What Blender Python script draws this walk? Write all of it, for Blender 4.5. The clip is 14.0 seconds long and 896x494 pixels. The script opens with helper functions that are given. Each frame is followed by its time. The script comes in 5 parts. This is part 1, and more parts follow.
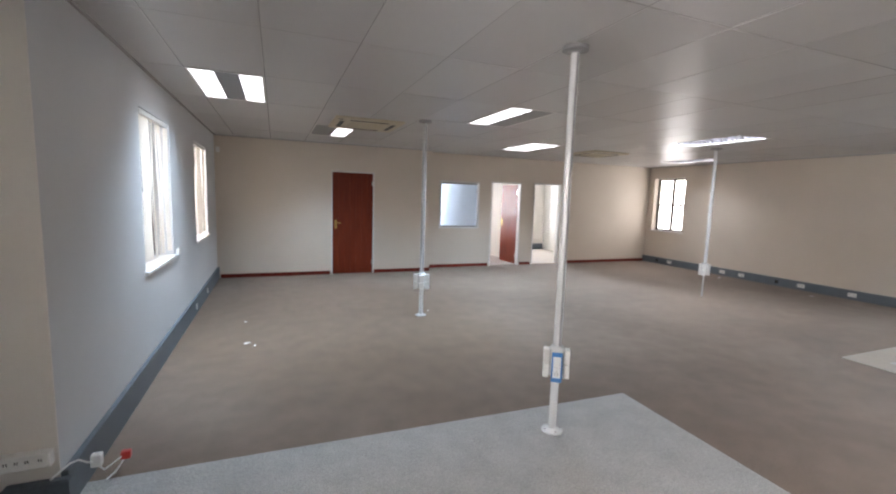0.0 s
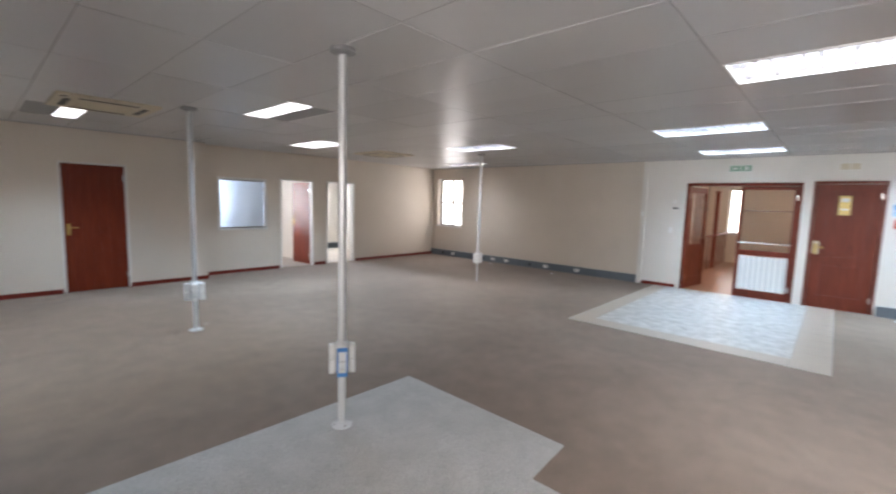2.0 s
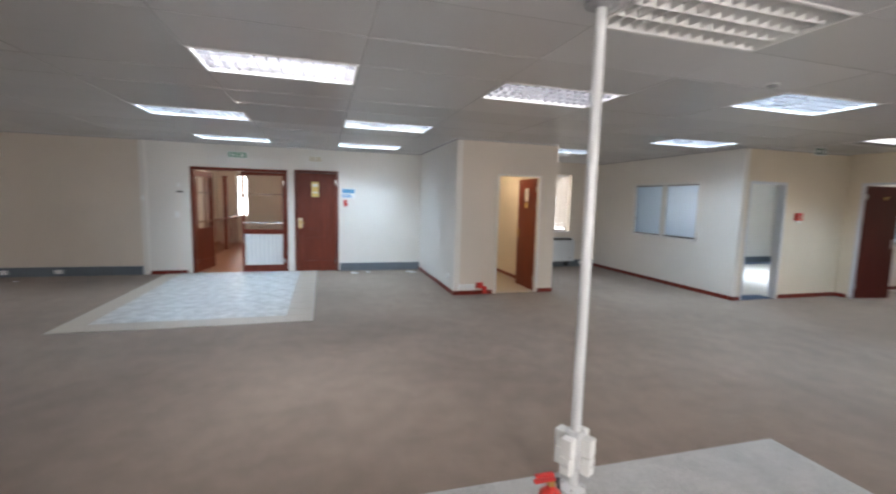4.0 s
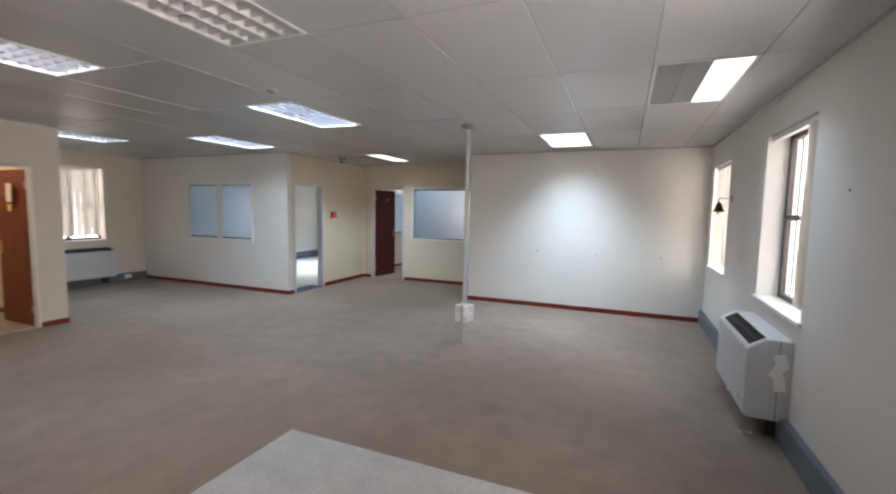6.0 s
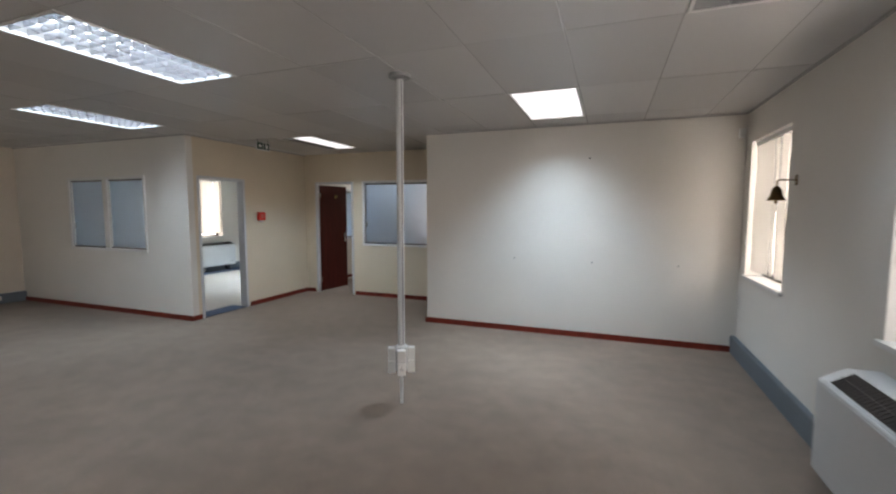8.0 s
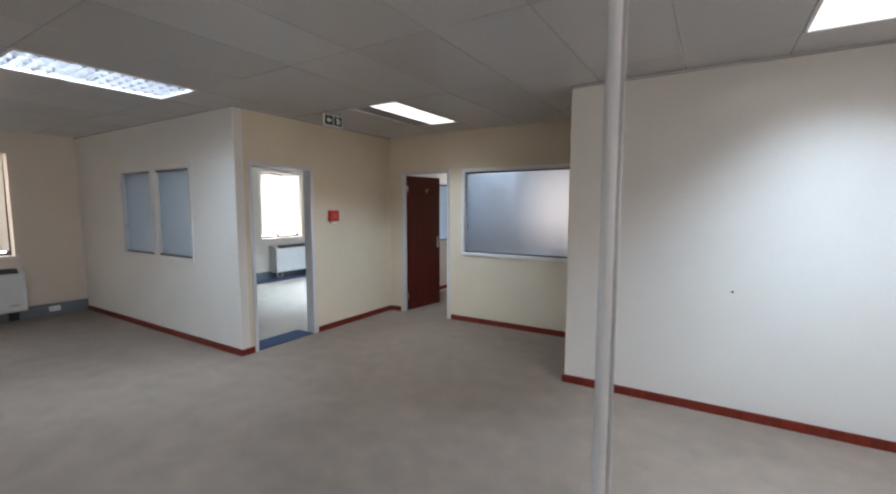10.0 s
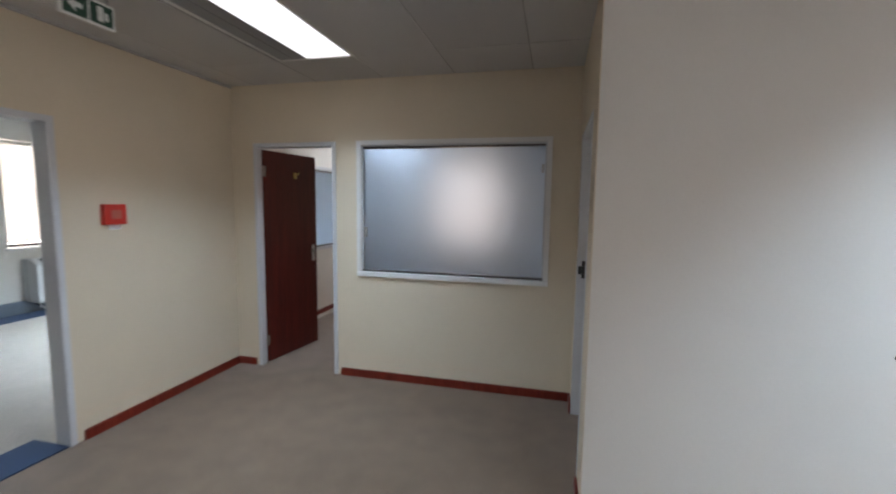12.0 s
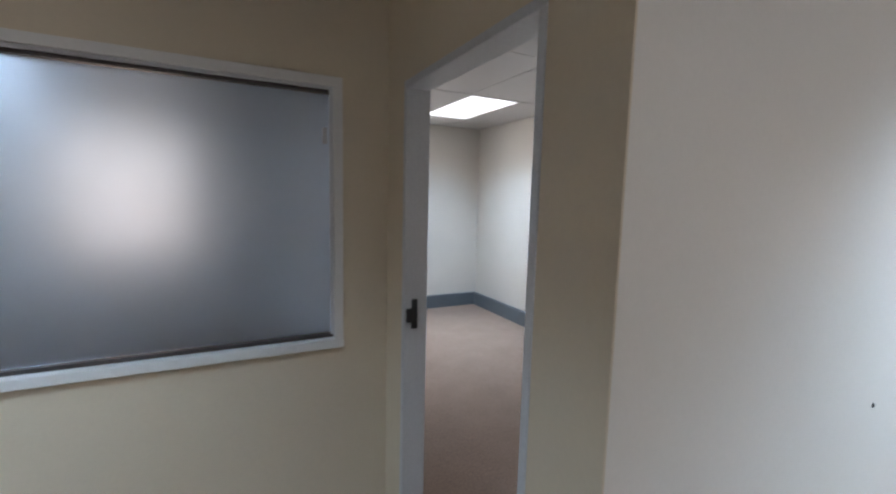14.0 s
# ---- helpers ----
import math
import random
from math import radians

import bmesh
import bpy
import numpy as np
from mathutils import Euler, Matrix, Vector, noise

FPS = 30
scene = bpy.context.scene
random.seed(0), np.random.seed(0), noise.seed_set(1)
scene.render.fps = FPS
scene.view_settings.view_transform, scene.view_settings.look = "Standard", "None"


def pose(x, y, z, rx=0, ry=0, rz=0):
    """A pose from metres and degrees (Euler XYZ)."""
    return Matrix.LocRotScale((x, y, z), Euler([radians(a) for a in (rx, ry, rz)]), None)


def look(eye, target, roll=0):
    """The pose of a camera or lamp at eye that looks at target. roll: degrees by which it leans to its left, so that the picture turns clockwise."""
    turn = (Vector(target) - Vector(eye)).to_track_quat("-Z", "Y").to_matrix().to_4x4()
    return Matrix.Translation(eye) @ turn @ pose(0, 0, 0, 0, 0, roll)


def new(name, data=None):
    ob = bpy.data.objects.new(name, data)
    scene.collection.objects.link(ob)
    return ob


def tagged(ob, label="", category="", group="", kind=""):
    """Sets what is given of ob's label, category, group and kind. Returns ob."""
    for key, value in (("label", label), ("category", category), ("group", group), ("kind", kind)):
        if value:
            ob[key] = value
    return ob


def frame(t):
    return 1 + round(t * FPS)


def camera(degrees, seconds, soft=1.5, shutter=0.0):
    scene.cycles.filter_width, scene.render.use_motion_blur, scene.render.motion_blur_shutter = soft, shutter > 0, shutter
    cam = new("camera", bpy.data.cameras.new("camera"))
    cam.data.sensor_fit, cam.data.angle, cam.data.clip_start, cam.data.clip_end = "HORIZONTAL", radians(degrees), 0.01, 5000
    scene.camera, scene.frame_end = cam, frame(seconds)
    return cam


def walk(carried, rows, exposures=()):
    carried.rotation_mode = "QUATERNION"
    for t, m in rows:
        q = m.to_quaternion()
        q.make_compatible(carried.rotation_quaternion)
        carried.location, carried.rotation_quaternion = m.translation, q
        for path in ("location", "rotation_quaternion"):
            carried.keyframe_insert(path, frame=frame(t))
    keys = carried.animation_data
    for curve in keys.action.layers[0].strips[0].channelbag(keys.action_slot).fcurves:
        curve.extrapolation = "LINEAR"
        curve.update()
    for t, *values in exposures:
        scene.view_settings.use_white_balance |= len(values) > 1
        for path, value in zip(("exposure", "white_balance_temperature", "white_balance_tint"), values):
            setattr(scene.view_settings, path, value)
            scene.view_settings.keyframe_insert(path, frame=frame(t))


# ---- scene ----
cam = camera(92.4, 14.0, soft=2.1, shutter=0.35)
PATH = [
    (0, (0.928, 0.468, 1.65), (1.67, 2.311, 1.419), 1.8),
    (0.5, (0.943, 0.456, 1.649), (1.752, 2.271, 1.421), 1.8),
    (1, (0.956, 0.437, 1.649), (1.903, 2.184, 1.426), 1.9),
    (1.5, (0.991, 0.393, 1.643), (2.17, 1.994, 1.429), 1.9),
    (2, (1.025, 0.34, 1.651), (2.504, 1.67, 1.441), 1.7),
    (2.5, (1.036, 0.26, 1.647), (2.797, 1.185, 1.438), 1.2),
    (3, (1.073, 0.207, 1.655), (3.006, 0.67, 1.439), 1.0),
    (3.5, (1.036, 0.144, 1.613), (3.023, 0.088, 1.392), 0.7),
    (4, (1.023, 0.103, 1.618), (2.931, -0.456, 1.403), 1.5),
    (4.2, (1.01, 0.054, 1.619), (2.847, -0.704, 1.393), 1.5),
    (6.3, (0.924, -0.747, 1.641), (1.588, -2.626, 1.476), -0.1),
    (6.5, (0.916, -0.911, 1.607), (1.554, -2.8, 1.442), -0.8),
    (7, (0.917, -1.401, 1.616), (1.545, -3.291, 1.444), -1.0),
    (7.5, (1.015, -1.899, 1.585), (1.63, -3.794, 1.41), 0.1),
    (8, (1.163, -2.381, 1.591), (1.863, -4.247, 1.422), 0.1),
    (8.5, (1.369, -2.884, 1.623), (2.322, -4.633, 1.441), -0.1),
    (8.7, (1.495, -3.065, 1.606), (2.558, -4.751, 1.444), -0.1),
    (10.8, (3.032, -4.791, 1.609), (4.024, -6.513, 1.39), 0.9),
    (11, (3.164, -4.973, 1.623), (4.114, -6.718, 1.393), 1.0),
    (11.5, (3.541, -5.359, 1.62), (4.27, -7.207, 1.391), 1.9),
    (12, (3.758, -5.787, 1.599), (4.231, -7.72, 1.396), 0.8),
    (12.5, (3.976, -6.228, 1.595), (4.124, -8.213, 1.398), 0.9),
    (13, (4.111, -6.652, 1.62), (3.937, -8.633, 1.404), 0.6),
    (13.5, (4.184, -7.042, 1.556), (3.666, -8.966, 1.383), 1.9),
    (14, (4.234, -7.383, 1.63), (3.333, -9.154, 1.402), 1.4),
]
EXPOSURES = [(0, 0.43, 6590, 16), (2, 0.31, 6560, 16), (2.5, 0.08, 6300, 13), (3, 0.07, 6450, 15), (4.2, -0.12, 6500, 15), (6.5, -0.26, 6590, 16), (7.5, -0.44, 6620, 16), (8, -0.72, 6900, 16), (8.5, -0.55, 6650, 16), (11, -0.33, 6590, 16), (12.5, -0.46, 6590, 16), (13.5, -0.31, 6250, 14), (14, -0.39, 6350, 15)]
walk(cam, [(t, look(eye, target, roll)) for t, eye, target, roll in PATH], EXPOSURES)

# ---- world and large lights ----
world = bpy.data.worlds.new("world")
scene.world = world
world.use_nodes = True
wn = world.node_tree
sky = wn.nodes.new("ShaderNodeTexSky")
sky.sky_type = "NISHITA"
sky.sun_disc = False
sky.sun_elevation = radians(48)
sky.sun_rotation = radians(60)
bg = wn.nodes["Background"]
bg.inputs["Strength"].default_value = 0.12
wn.links.new(sky.outputs[0], bg.inputs[0])
sun = new("sun", bpy.data.lights.new("sun", "SUN"))
sun.data.energy, sun.data.angle, sun.data.color = 3.0, radians(0.5), (1.0, 0.95, 0.88)
sun.matrix_world = look((6, 12, 20), (0, 0, 0))


def window_light(name, x, y, z, w, h, rz, power, color=(1.0, 0.96, 0.91)):
    """Sky light in a window's opening; rz turns the lamp, which faces +x at 0."""
    ob = new(name, bpy.data.lights.new(name, "AREA"))
    ob.data.shape, ob.data.size, ob.data.size_y = "RECTANGLE", w, h
    ob.data.energy, ob.data.color = power * 0.85, color
    ob.matrix_world = pose(x, y, z, 90, 0, rz - 90)
    return ob


TUBE = 13.0  # radiance of a lit fixture

# ---- materials ----


def nodes_of(name):
    m = bpy.data.materials.new(name)
    m.use_nodes = True
    return m, m.node_tree, m.node_tree.nodes["Principled BSDF"]


def mat(name, color, rough=0.6, metal=0.0, vary=0.12, coarse=1.5, fine=90.0, bump=0.05, stretch=(1, 1, 1), spec=0.5, grain=0.5, island=0.0):
    """Painted, woven or metal surface: colour varied at two scales, with fine relief."""
    m, t, p = nodes_of(name)
    n, l = t.nodes, t.links
    co = n.new("ShaderNodeTexCoord")
    mp = n.new("ShaderNodeMapping")
    mp.inputs["Scale"].default_value = stretch
    l.new(co.outputs["Object"], mp.inputs[0])
    big, small = n.new("ShaderNodeTexNoise"), n.new("ShaderNodeTexNoise")
    big.inputs["Scale"].default_value, big.inputs["Detail"].default_value = coarse, 5
    small.inputs["Scale"].default_value, small.inputs["Detail"].default_value = fine, 3
    l.new(mp.outputs[0], big.inputs["Vector"])
    l.new(mp.outputs[0], small.inputs["Vector"])
    mixf = n.new("ShaderNodeMix")
    mixf.inputs[0].default_value = grain
    l.new(big.outputs[0], mixf.inputs[2])
    l.new(small.outputs[0], mixf.inputs[3])
    ramp = n.new("ShaderNodeValToRGB")
    ramp.color_ramp.elements[0].position, ramp.color_ramp.elements[1].position = 0.36, 0.66
    ramp.color_ramp.elements[0].color = (*[c * (1 - vary) for c in color], 1)
    ramp.color_ramp.elements[1].color = (*[min(1, c * (1 + vary * 0.6)) for c in color], 1)
    l.new(mixf.outputs[0], ramp.inputs[0])
    out = ramp.outputs[0]
    if island:
        geo = n.new("ShaderNodeNewGeometry")
        hsv = n.new("ShaderNodeHueSaturation")
        mr = n.new("ShaderNodeMapRange")
        mr.inputs[3].default_value, mr.inputs[4].default_value = 1 - island, 1 + island * 0.4
        l.new(geo.outputs["Random Per Island"], mr.inputs[0])
        l.new(mr.outputs[0], hsv.inputs["Value"])
        l.new(out, hsv.inputs["Color"])
        out = hsv.outputs[0]
    l.new(out, p.inputs["Base Color"])
    rr = n.new("ShaderNodeMapRange")
    rr.inputs[3].default_value, rr.inputs[4].default_value = max(0.02, rough - 0.08), min(1, rough + 0.08)
    l.new(big.outputs[0], rr.inputs[0])
    l.new(rr.outputs[0], p.inputs["Roughness"])
    p.inputs["Metallic"].default_value = metal
    p.inputs["Specular IOR Level"].default_value = spec
    if bump:
        b = n.new("ShaderNodeBump")
        b.inputs["Strength"].default_value, b.inputs["Distance"].default_value = bump, 0.01
        l.new(small.outputs[0], b.inputs["Height"])
        l.new(b.outputs[0], p.inputs["Normal"])
    return m


def carpet_mat(name, color, dark, streak=0.5, soil=()):
    """Short-pile carpet with worn areas, speckled yarn and ragged soiled areas, each (x, y, radius)."""
    m, t, p = nodes_of(name)
    n, l = t.nodes, t.links
    co = n.new("ShaderNodeTexCoord")
    worn, mid, pile = (n.new("ShaderNodeTexNoise") for _ in range(3))
    for tex, s, d in ((worn, 0.38, 3), (mid, 5.0, 4), (pile, 150.0, 3)):
        tex.inputs["Scale"].default_value, tex.inputs["Detail"].default_value = s, d
        l.new(co.outputs["Object"], tex.inputs["Vector"])
    r1 = n.new("ShaderNodeValToRGB")
    r1.color_ramp.elements[0].position, r1.color_ramp.elements[1].position = 0.38, 0.64
    r1.color_ramp.elements[0].color, r1.color_ramp.elements[1].color = (*dark, 1), (*color, 1)
    l.new(worn.outputs[0], r1.inputs[0])
    mm = n.new("ShaderNodeMapRange")
    mm.inputs[1].default_value, mm.inputs[2].default_value = 0.3, 0.7
    mm.inputs[3].default_value, mm.inputs[4].default_value = 1 - streak * 0.12, 1 + streak * 0.08
    l.new(mid.outputs[0], mm.inputs[0])
    pm = n.new("ShaderNodeMapRange")
    pm.inputs[1].default_value, pm.inputs[2].default_value = 0.3, 0.7
    pm.inputs[3].default_value, pm.inputs[4].default_value = 0.70, 1.30
    l.new(pile.outputs[0], pm.inputs[0])
    mul = n.new("ShaderNodeMath")
    mul.operation = "MULTIPLY"
    l.new(mm.outputs[0], mul.inputs[0])
    l.new(pm.outputs[0], mul.inputs[1])
    hsv = n.new("ShaderNodeHueSaturation")
    l.new(mul.outputs[0], hsv.inputs["Value"])
    base = r1.outputs[0]
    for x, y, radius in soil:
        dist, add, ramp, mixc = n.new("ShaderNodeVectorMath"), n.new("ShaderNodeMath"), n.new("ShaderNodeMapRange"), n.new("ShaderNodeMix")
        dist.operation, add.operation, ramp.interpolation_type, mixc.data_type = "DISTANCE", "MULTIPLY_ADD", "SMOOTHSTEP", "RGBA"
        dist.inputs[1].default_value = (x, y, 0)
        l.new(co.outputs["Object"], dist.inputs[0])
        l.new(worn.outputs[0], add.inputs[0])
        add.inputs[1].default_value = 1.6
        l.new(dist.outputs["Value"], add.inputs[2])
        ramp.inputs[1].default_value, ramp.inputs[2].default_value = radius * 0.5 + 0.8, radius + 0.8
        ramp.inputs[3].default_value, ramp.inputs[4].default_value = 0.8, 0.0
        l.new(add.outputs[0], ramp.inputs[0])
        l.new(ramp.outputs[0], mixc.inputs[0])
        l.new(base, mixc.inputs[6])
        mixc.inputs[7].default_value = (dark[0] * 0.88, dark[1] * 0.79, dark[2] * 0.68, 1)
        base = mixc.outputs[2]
    l.new(base, hsv.inputs["Color"])
    l.new(hsv.outputs[0], p.inputs["Base Color"])
    p.inputs["Roughness"].default_value = 0.95
    p.inputs["Specular IOR Level"].default_value = 0.15
    p.inputs["Sheen Weight"].default_value = 0.15
    b = n.new("ShaderNodeBump")
    b.inputs["Strength"].default_value, b.inputs["Distance"].default_value = 0.5, 0.006
    l.new(pile.outputs[0], b.inputs["Height"])
    l.new(b.outputs[0], p.inputs["Normal"])
    return m


def wood_mat(name, a, b, rough=0.38):
    """Varnished wood with upright grain."""
    m, t, p = nodes_of(name)
    n, l = t.nodes, t.links
    co = n.new("ShaderNodeTexCoord")
    mp = n.new("ShaderNodeMapping")
    mp.inputs["Scale"].default_value = (14, 14, 0.7)
    l.new(co.outputs["Object"], mp.inputs[0])
    g, f = n.new("ShaderNodeTexNoise"), n.new("ShaderNodeTexNoise")
    g.inputs["Scale"].default_value, g.inputs["Detail"].default_value, g.inputs["Distortion"].default_value = 2.2, 6, 0.8
    f.inputs["Scale"].default_value, f.inputs["Detail"].default_value = 14, 4
    l.new(mp.outputs[0], g.inputs["Vector"])
    l.new(mp.outputs[0], f.inputs["Vector"])
    mx = n.new("ShaderNodeMix")
    mx.inputs[0].default_value = 0.4
    l.new(g.outputs[0], mx.inputs[2])
    l.new(f.outputs[0], mx.inputs[3])
    r = n.new("ShaderNodeValToRGB")
    r.color_ramp.elements[0].position, r.color_ramp.elements[1].position = 0.33, 0.68
    r.color_ramp.elements[0].color, r.color_ramp.elements[1].color = (*a, 1), (*b, 1)
    l.new(mx.outputs[0], r.inputs[0])
    l.new(r.outputs[0], p.inputs["Base Color"])
    p.inputs["Roughness"].default_value = rough
    p.inputs["Specular IOR Level"].default_value = 0.28
    bp = n.new("ShaderNodeBump")
    bp.inputs["Strength"].default_value, bp.inputs["Distance"].default_value = 0.06, 0.004
    l.new(f.outputs[0], bp.inputs["Height"])
    l.new(bp.outputs[0], p.inputs["Normal"])
    return m


def glass_mat(name, rough, tint=(0.95, 0.97, 0.98)):
    m, t, p = nodes_of(name)
    p.inputs["Base Color"].default_value = (*tint, 1)
    p.inputs["Roughness"].default_value = rough
    p.inputs["Transmission Weight"].default_value = 1.0
    p.inputs["IOR"].default_value = 1.45
    return m


def glow_mat(name, color, strength):
    m, t, p = nodes_of(name)
    p.inputs["Base Color"].default_value = (0.9, 0.9, 0.9, 1)
    p.inputs["Emission Color"].default_value = (*color, 1)
    p.inputs["Emission Strength"].default_value = strength
    return m


def blind_mat(name, color):
    """Woven blind cloth that lets some daylight through."""
    m, t, p = nodes_of(name)
    n, l = t.nodes, t.links
    co = n.new("ShaderNodeTexCoord")
    tex = n.new("ShaderNodeTexNoise")
    tex.inputs["Scale"].default_value = 120
    l.new(co.outputs["Object"], tex.inputs["Vector"])
    r = n.new("ShaderNodeValToRGB")
    r.color_ramp.elements[0].color, r.color_ramp.elements[1].color = (*[c * 0.85 for c in color], 1), (*color, 1)
    l.new(tex.outputs[0], r.inputs[0])
    d, tr, mx = n.new("ShaderNodeBsdfDiffuse"), n.new("ShaderNodeBsdfTranslucent"), n.new("ShaderNodeMixShader")
    mx.inputs[0].default_value = 0.17
    l.new(r.outputs[0], d.inputs[0])
    l.new(r.outputs[0], tr.inputs[0])
    l.new(d.outputs[0], mx.inputs[1])
    l.new(tr.outputs[0], mx.inputs[2])
    l.new(mx.outputs[0], n["Material Output"].inputs[0])
    return m


CREAM = mat("cream_wall_paint", (0.66, 0.585, 0.50), 0.62, vary=0.05, coarse=0.9, fine=70, bump=0.02, grain=0.2)
WHITE_WALL = mat("off_white_wall_paint", (0.72, 0.69, 0.64), 0.6, vary=0.05, coarse=0.8, fine=70, bump=0.02, grain=0.2)
# The blue-grey shade on the north window wall is put into this colour.
SHADED_WALL = mat("shaded_wall_paint", (0.57, 0.58, 0.59), 0.6, vary=0.06, coarse=0.8, fine=70, bump=0.02, grain=0.2)
NOOK = mat("yellow_cream_wall_paint", (0.66, 0.57, 0.435), 0.6, vary=0.06, coarse=0.9, fine=70, bump=0.02, grain=0.2)
TILE = mat("ceiling_board", (0.525, 0.515, 0.51), 0.33, vary=0.04, coarse=2, fine=140, bump=0.03, island=0.10)
TBAR = mat("ceiling_bar", (0.50, 0.49, 0.485), 0.16, vary=0.05, bump=0.0, spec=0.8)
SLAB = mat("ceiling_slab_concrete", (0.30, 0.29, 0.28), 0.8, vary=0.1)
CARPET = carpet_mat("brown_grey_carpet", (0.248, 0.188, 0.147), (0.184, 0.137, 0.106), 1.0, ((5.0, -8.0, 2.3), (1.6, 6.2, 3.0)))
PALE = carpet_mat("pale_grey_carpet", (0.47, 0.465, 0.45), (0.40, 0.395, 0.38), 0.8)
SMALL_ROOM_CARPET = carpet_mat("pinkish_brown_carpet", (0.36, 0.265, 0.215), (0.29, 0.21, 0.17))
ROOM_CARPET = carpet_mat("tan_carpet", (0.48, 0.43, 0.37), (0.40, 0.35, 0.30))
BLUE_CARPET = carpet_mat("blue_carpet", (0.035, 0.065, 0.13), (0.025, 0.05, 0.10))
SKIRT_RED = wood_mat("red_skirting_wood", (0.12, 0.014, 0.008), (0.22, 0.032, 0.018))
SKIRT_GREY = mat("grey_blue_trunking", (0.135, 0.16, 0.185), 0.5, vary=0.15, coarse=3, fine=60)
RED_WOOD = wood_mat("red_brown_door_wood", (0.105, 0.013, 0.005), (0.215, 0.034, 0.012))
DARK_WOOD = wood_mat("dark_mahogany_wood", (0.050, 0.006, 0.004), (0.105, 0.014, 0.009), 0.45)
PANEL_WOOD = wood_mat("panel_door_wood", (0.085, 0.012, 0.006), (0.19, 0.033, 0.015))
FRAME = mat("grey_steel_frame", (0.58, 0.59, 0.61), 0.4, vary=0.08, spec=0.5)
WHITE_FRAME = mat("white_frame_paint", (0.72, 0.71, 0.69), 0.45, vary=0.05)
WINDOW_METAL = mat("brown_window_metal", (0.055, 0.045, 0.04), 0.4, vary=0.2)
WHITE_PLASTIC = mat("white_plastic", (0.78, 0.78, 0.76), 0.35, vary=0.04, bump=0.0)
BLUE_PLASTIC = mat("blue_plastic", (0.06, 0.22, 0.52), 0.4, vary=0.06, bump=0.0)
POLE_PAINT = mat("white_pole_paint", (0.66, 0.67, 0.67), 0.22, vary=0.05, bump=0.0, spec=0.7)
AC_WHITE = mat("off_white_casing", (0.58, 0.59, 0.59), 0.42, vary=0.05, coarse=3)
CASSETTE = mat("cream_casing", (0.62, 0.55, 0.42), 0.5, vary=0.06)
BLACK = mat("black_plastic", (0.02, 0.02, 0.022), 0.5, vary=0.1)
LOUVRE = mat("louvre_metal", (0.37, 0.37, 0.39), 0.28, metal=0.7, vary=0.03, bump=0.0)
TRAY = mat("grey_light_tray", (0.28, 0.28, 0.285), 0.45, vary=0.05)
BRASS = mat("brass", (0.52, 0.36, 0.12), 0.35, metal=0.9, vary=0.2)
OLD_BRASS = mat("tarnished_brass", (0.16, 0.10, 0.04), 0.4, metal=0.85, vary=0.3)
CHROME = mat("chrome", (0.7, 0.7, 0.7), 0.2, metal=1.0, vary=0.05)
RED_PAINT = mat("red_enamel", (0.55, 0.03, 0.02), 0.3, vary=0.08, bump=0.0)
YELLOW = mat("yellow_label", (0.75, 0.55, 0.06), 0.5, vary=0.05, bump=0.0)
PAPER = mat("paper", (0.86, 0.86, 0.86), 0.7, vary=0.05, bump=0.0)
SIGN_GREEN = mat("sign_green", (0.012, 0.055, 0.03), 0.4, vary=0.05, bump=0.0)
SIGN_BLUE = mat("sign_blue", (0.10, 0.35, 0.60), 0.4, vary=0.05, bump=0.0)
SIGN_YELLOW = mat("notice_yellow", (0.80, 0.60, 0.22), 0.5, vary=0.05, bump=0.0)
MARBLE = mat("white_floor_tile", (0.50, 0.50, 0.49), 0.38, vary=0.3, coarse=7, fine=30, bump=0.0, grain=0.25)
BEIGE_TILE = mat("beige_border_tile", (0.40, 0.34, 0.28), 0.35, vary=0.12, coarse=5, fine=40, bump=0.02)
GROUT = mat("grout", (0.27, 0.26, 0.25), 0.8, vary=0.1)
WARM_FLOOR = wood_mat("orange_floor_wood", (0.22, 0.09, 0.045), (0.34, 0.16, 0.085), 0.3)
GROUND = mat("pale_ground", (0.35, 0.33, 0.30), 0.9, vary=0.2)
CLEAR = glass_mat("window_glass", 0.0)
FROST = glass_mat("frosted_glass", 0.40, (0.61, 0.78, 1.0))
PANEL_GLOW = glow_mat("lit_panel", (0.95, 0.97, 1.0), 2.0)
GLOW = glow_mat("lit_diffuser", (0.95, 0.97, 1.0), TUBE)
GLOW_COOL = glow_mat("lit_diffuser_cool", (0.86, 0.95, 1.0), TUBE)
GLOW_WARM = glow_mat("warm_bulb", (1.0, 0.80, 0.50), 190.0)
TUBES = glow_mat("lit_tube", (1.0, 0.97, 0.96), TUBE * 0.95)
TUBES_COOL = glow_mat("lit_tube_cool", (0.80, 0.93, 1.0), TUBE * 1.7)
# Glow of the added corridor lamp, set to brighten the walls there.
CORRIDOR_FILL = glow_mat("corridor_fill", (1.0, 0.88, 0.72), 230.0)
BLIND = blind_mat("cream_blind_cloth", (0.78, 0.73, 0.66))

# ---- helpers ----


def box(bm, x0, x1, y0, y1, z0, z1):
    """A box between the given limits."""
    vs = [bm.verts.new(p) for p in ((x0, y0, z0), (x1, y0, z0), (x1, y1, z0), (x0, y1, z0), (x0, y0, z1), (x1, y0, z1), (x1, y1, z1), (x0, y1, z1))]
    for f in ((0, 3, 2, 1), (4, 5, 6, 7), (0, 1, 5, 4), (1, 2, 6, 5), (2, 3, 7, 6), (3, 0, 4, 7)):
        bm.faces.new([vs[i] for i in f])
    return vs


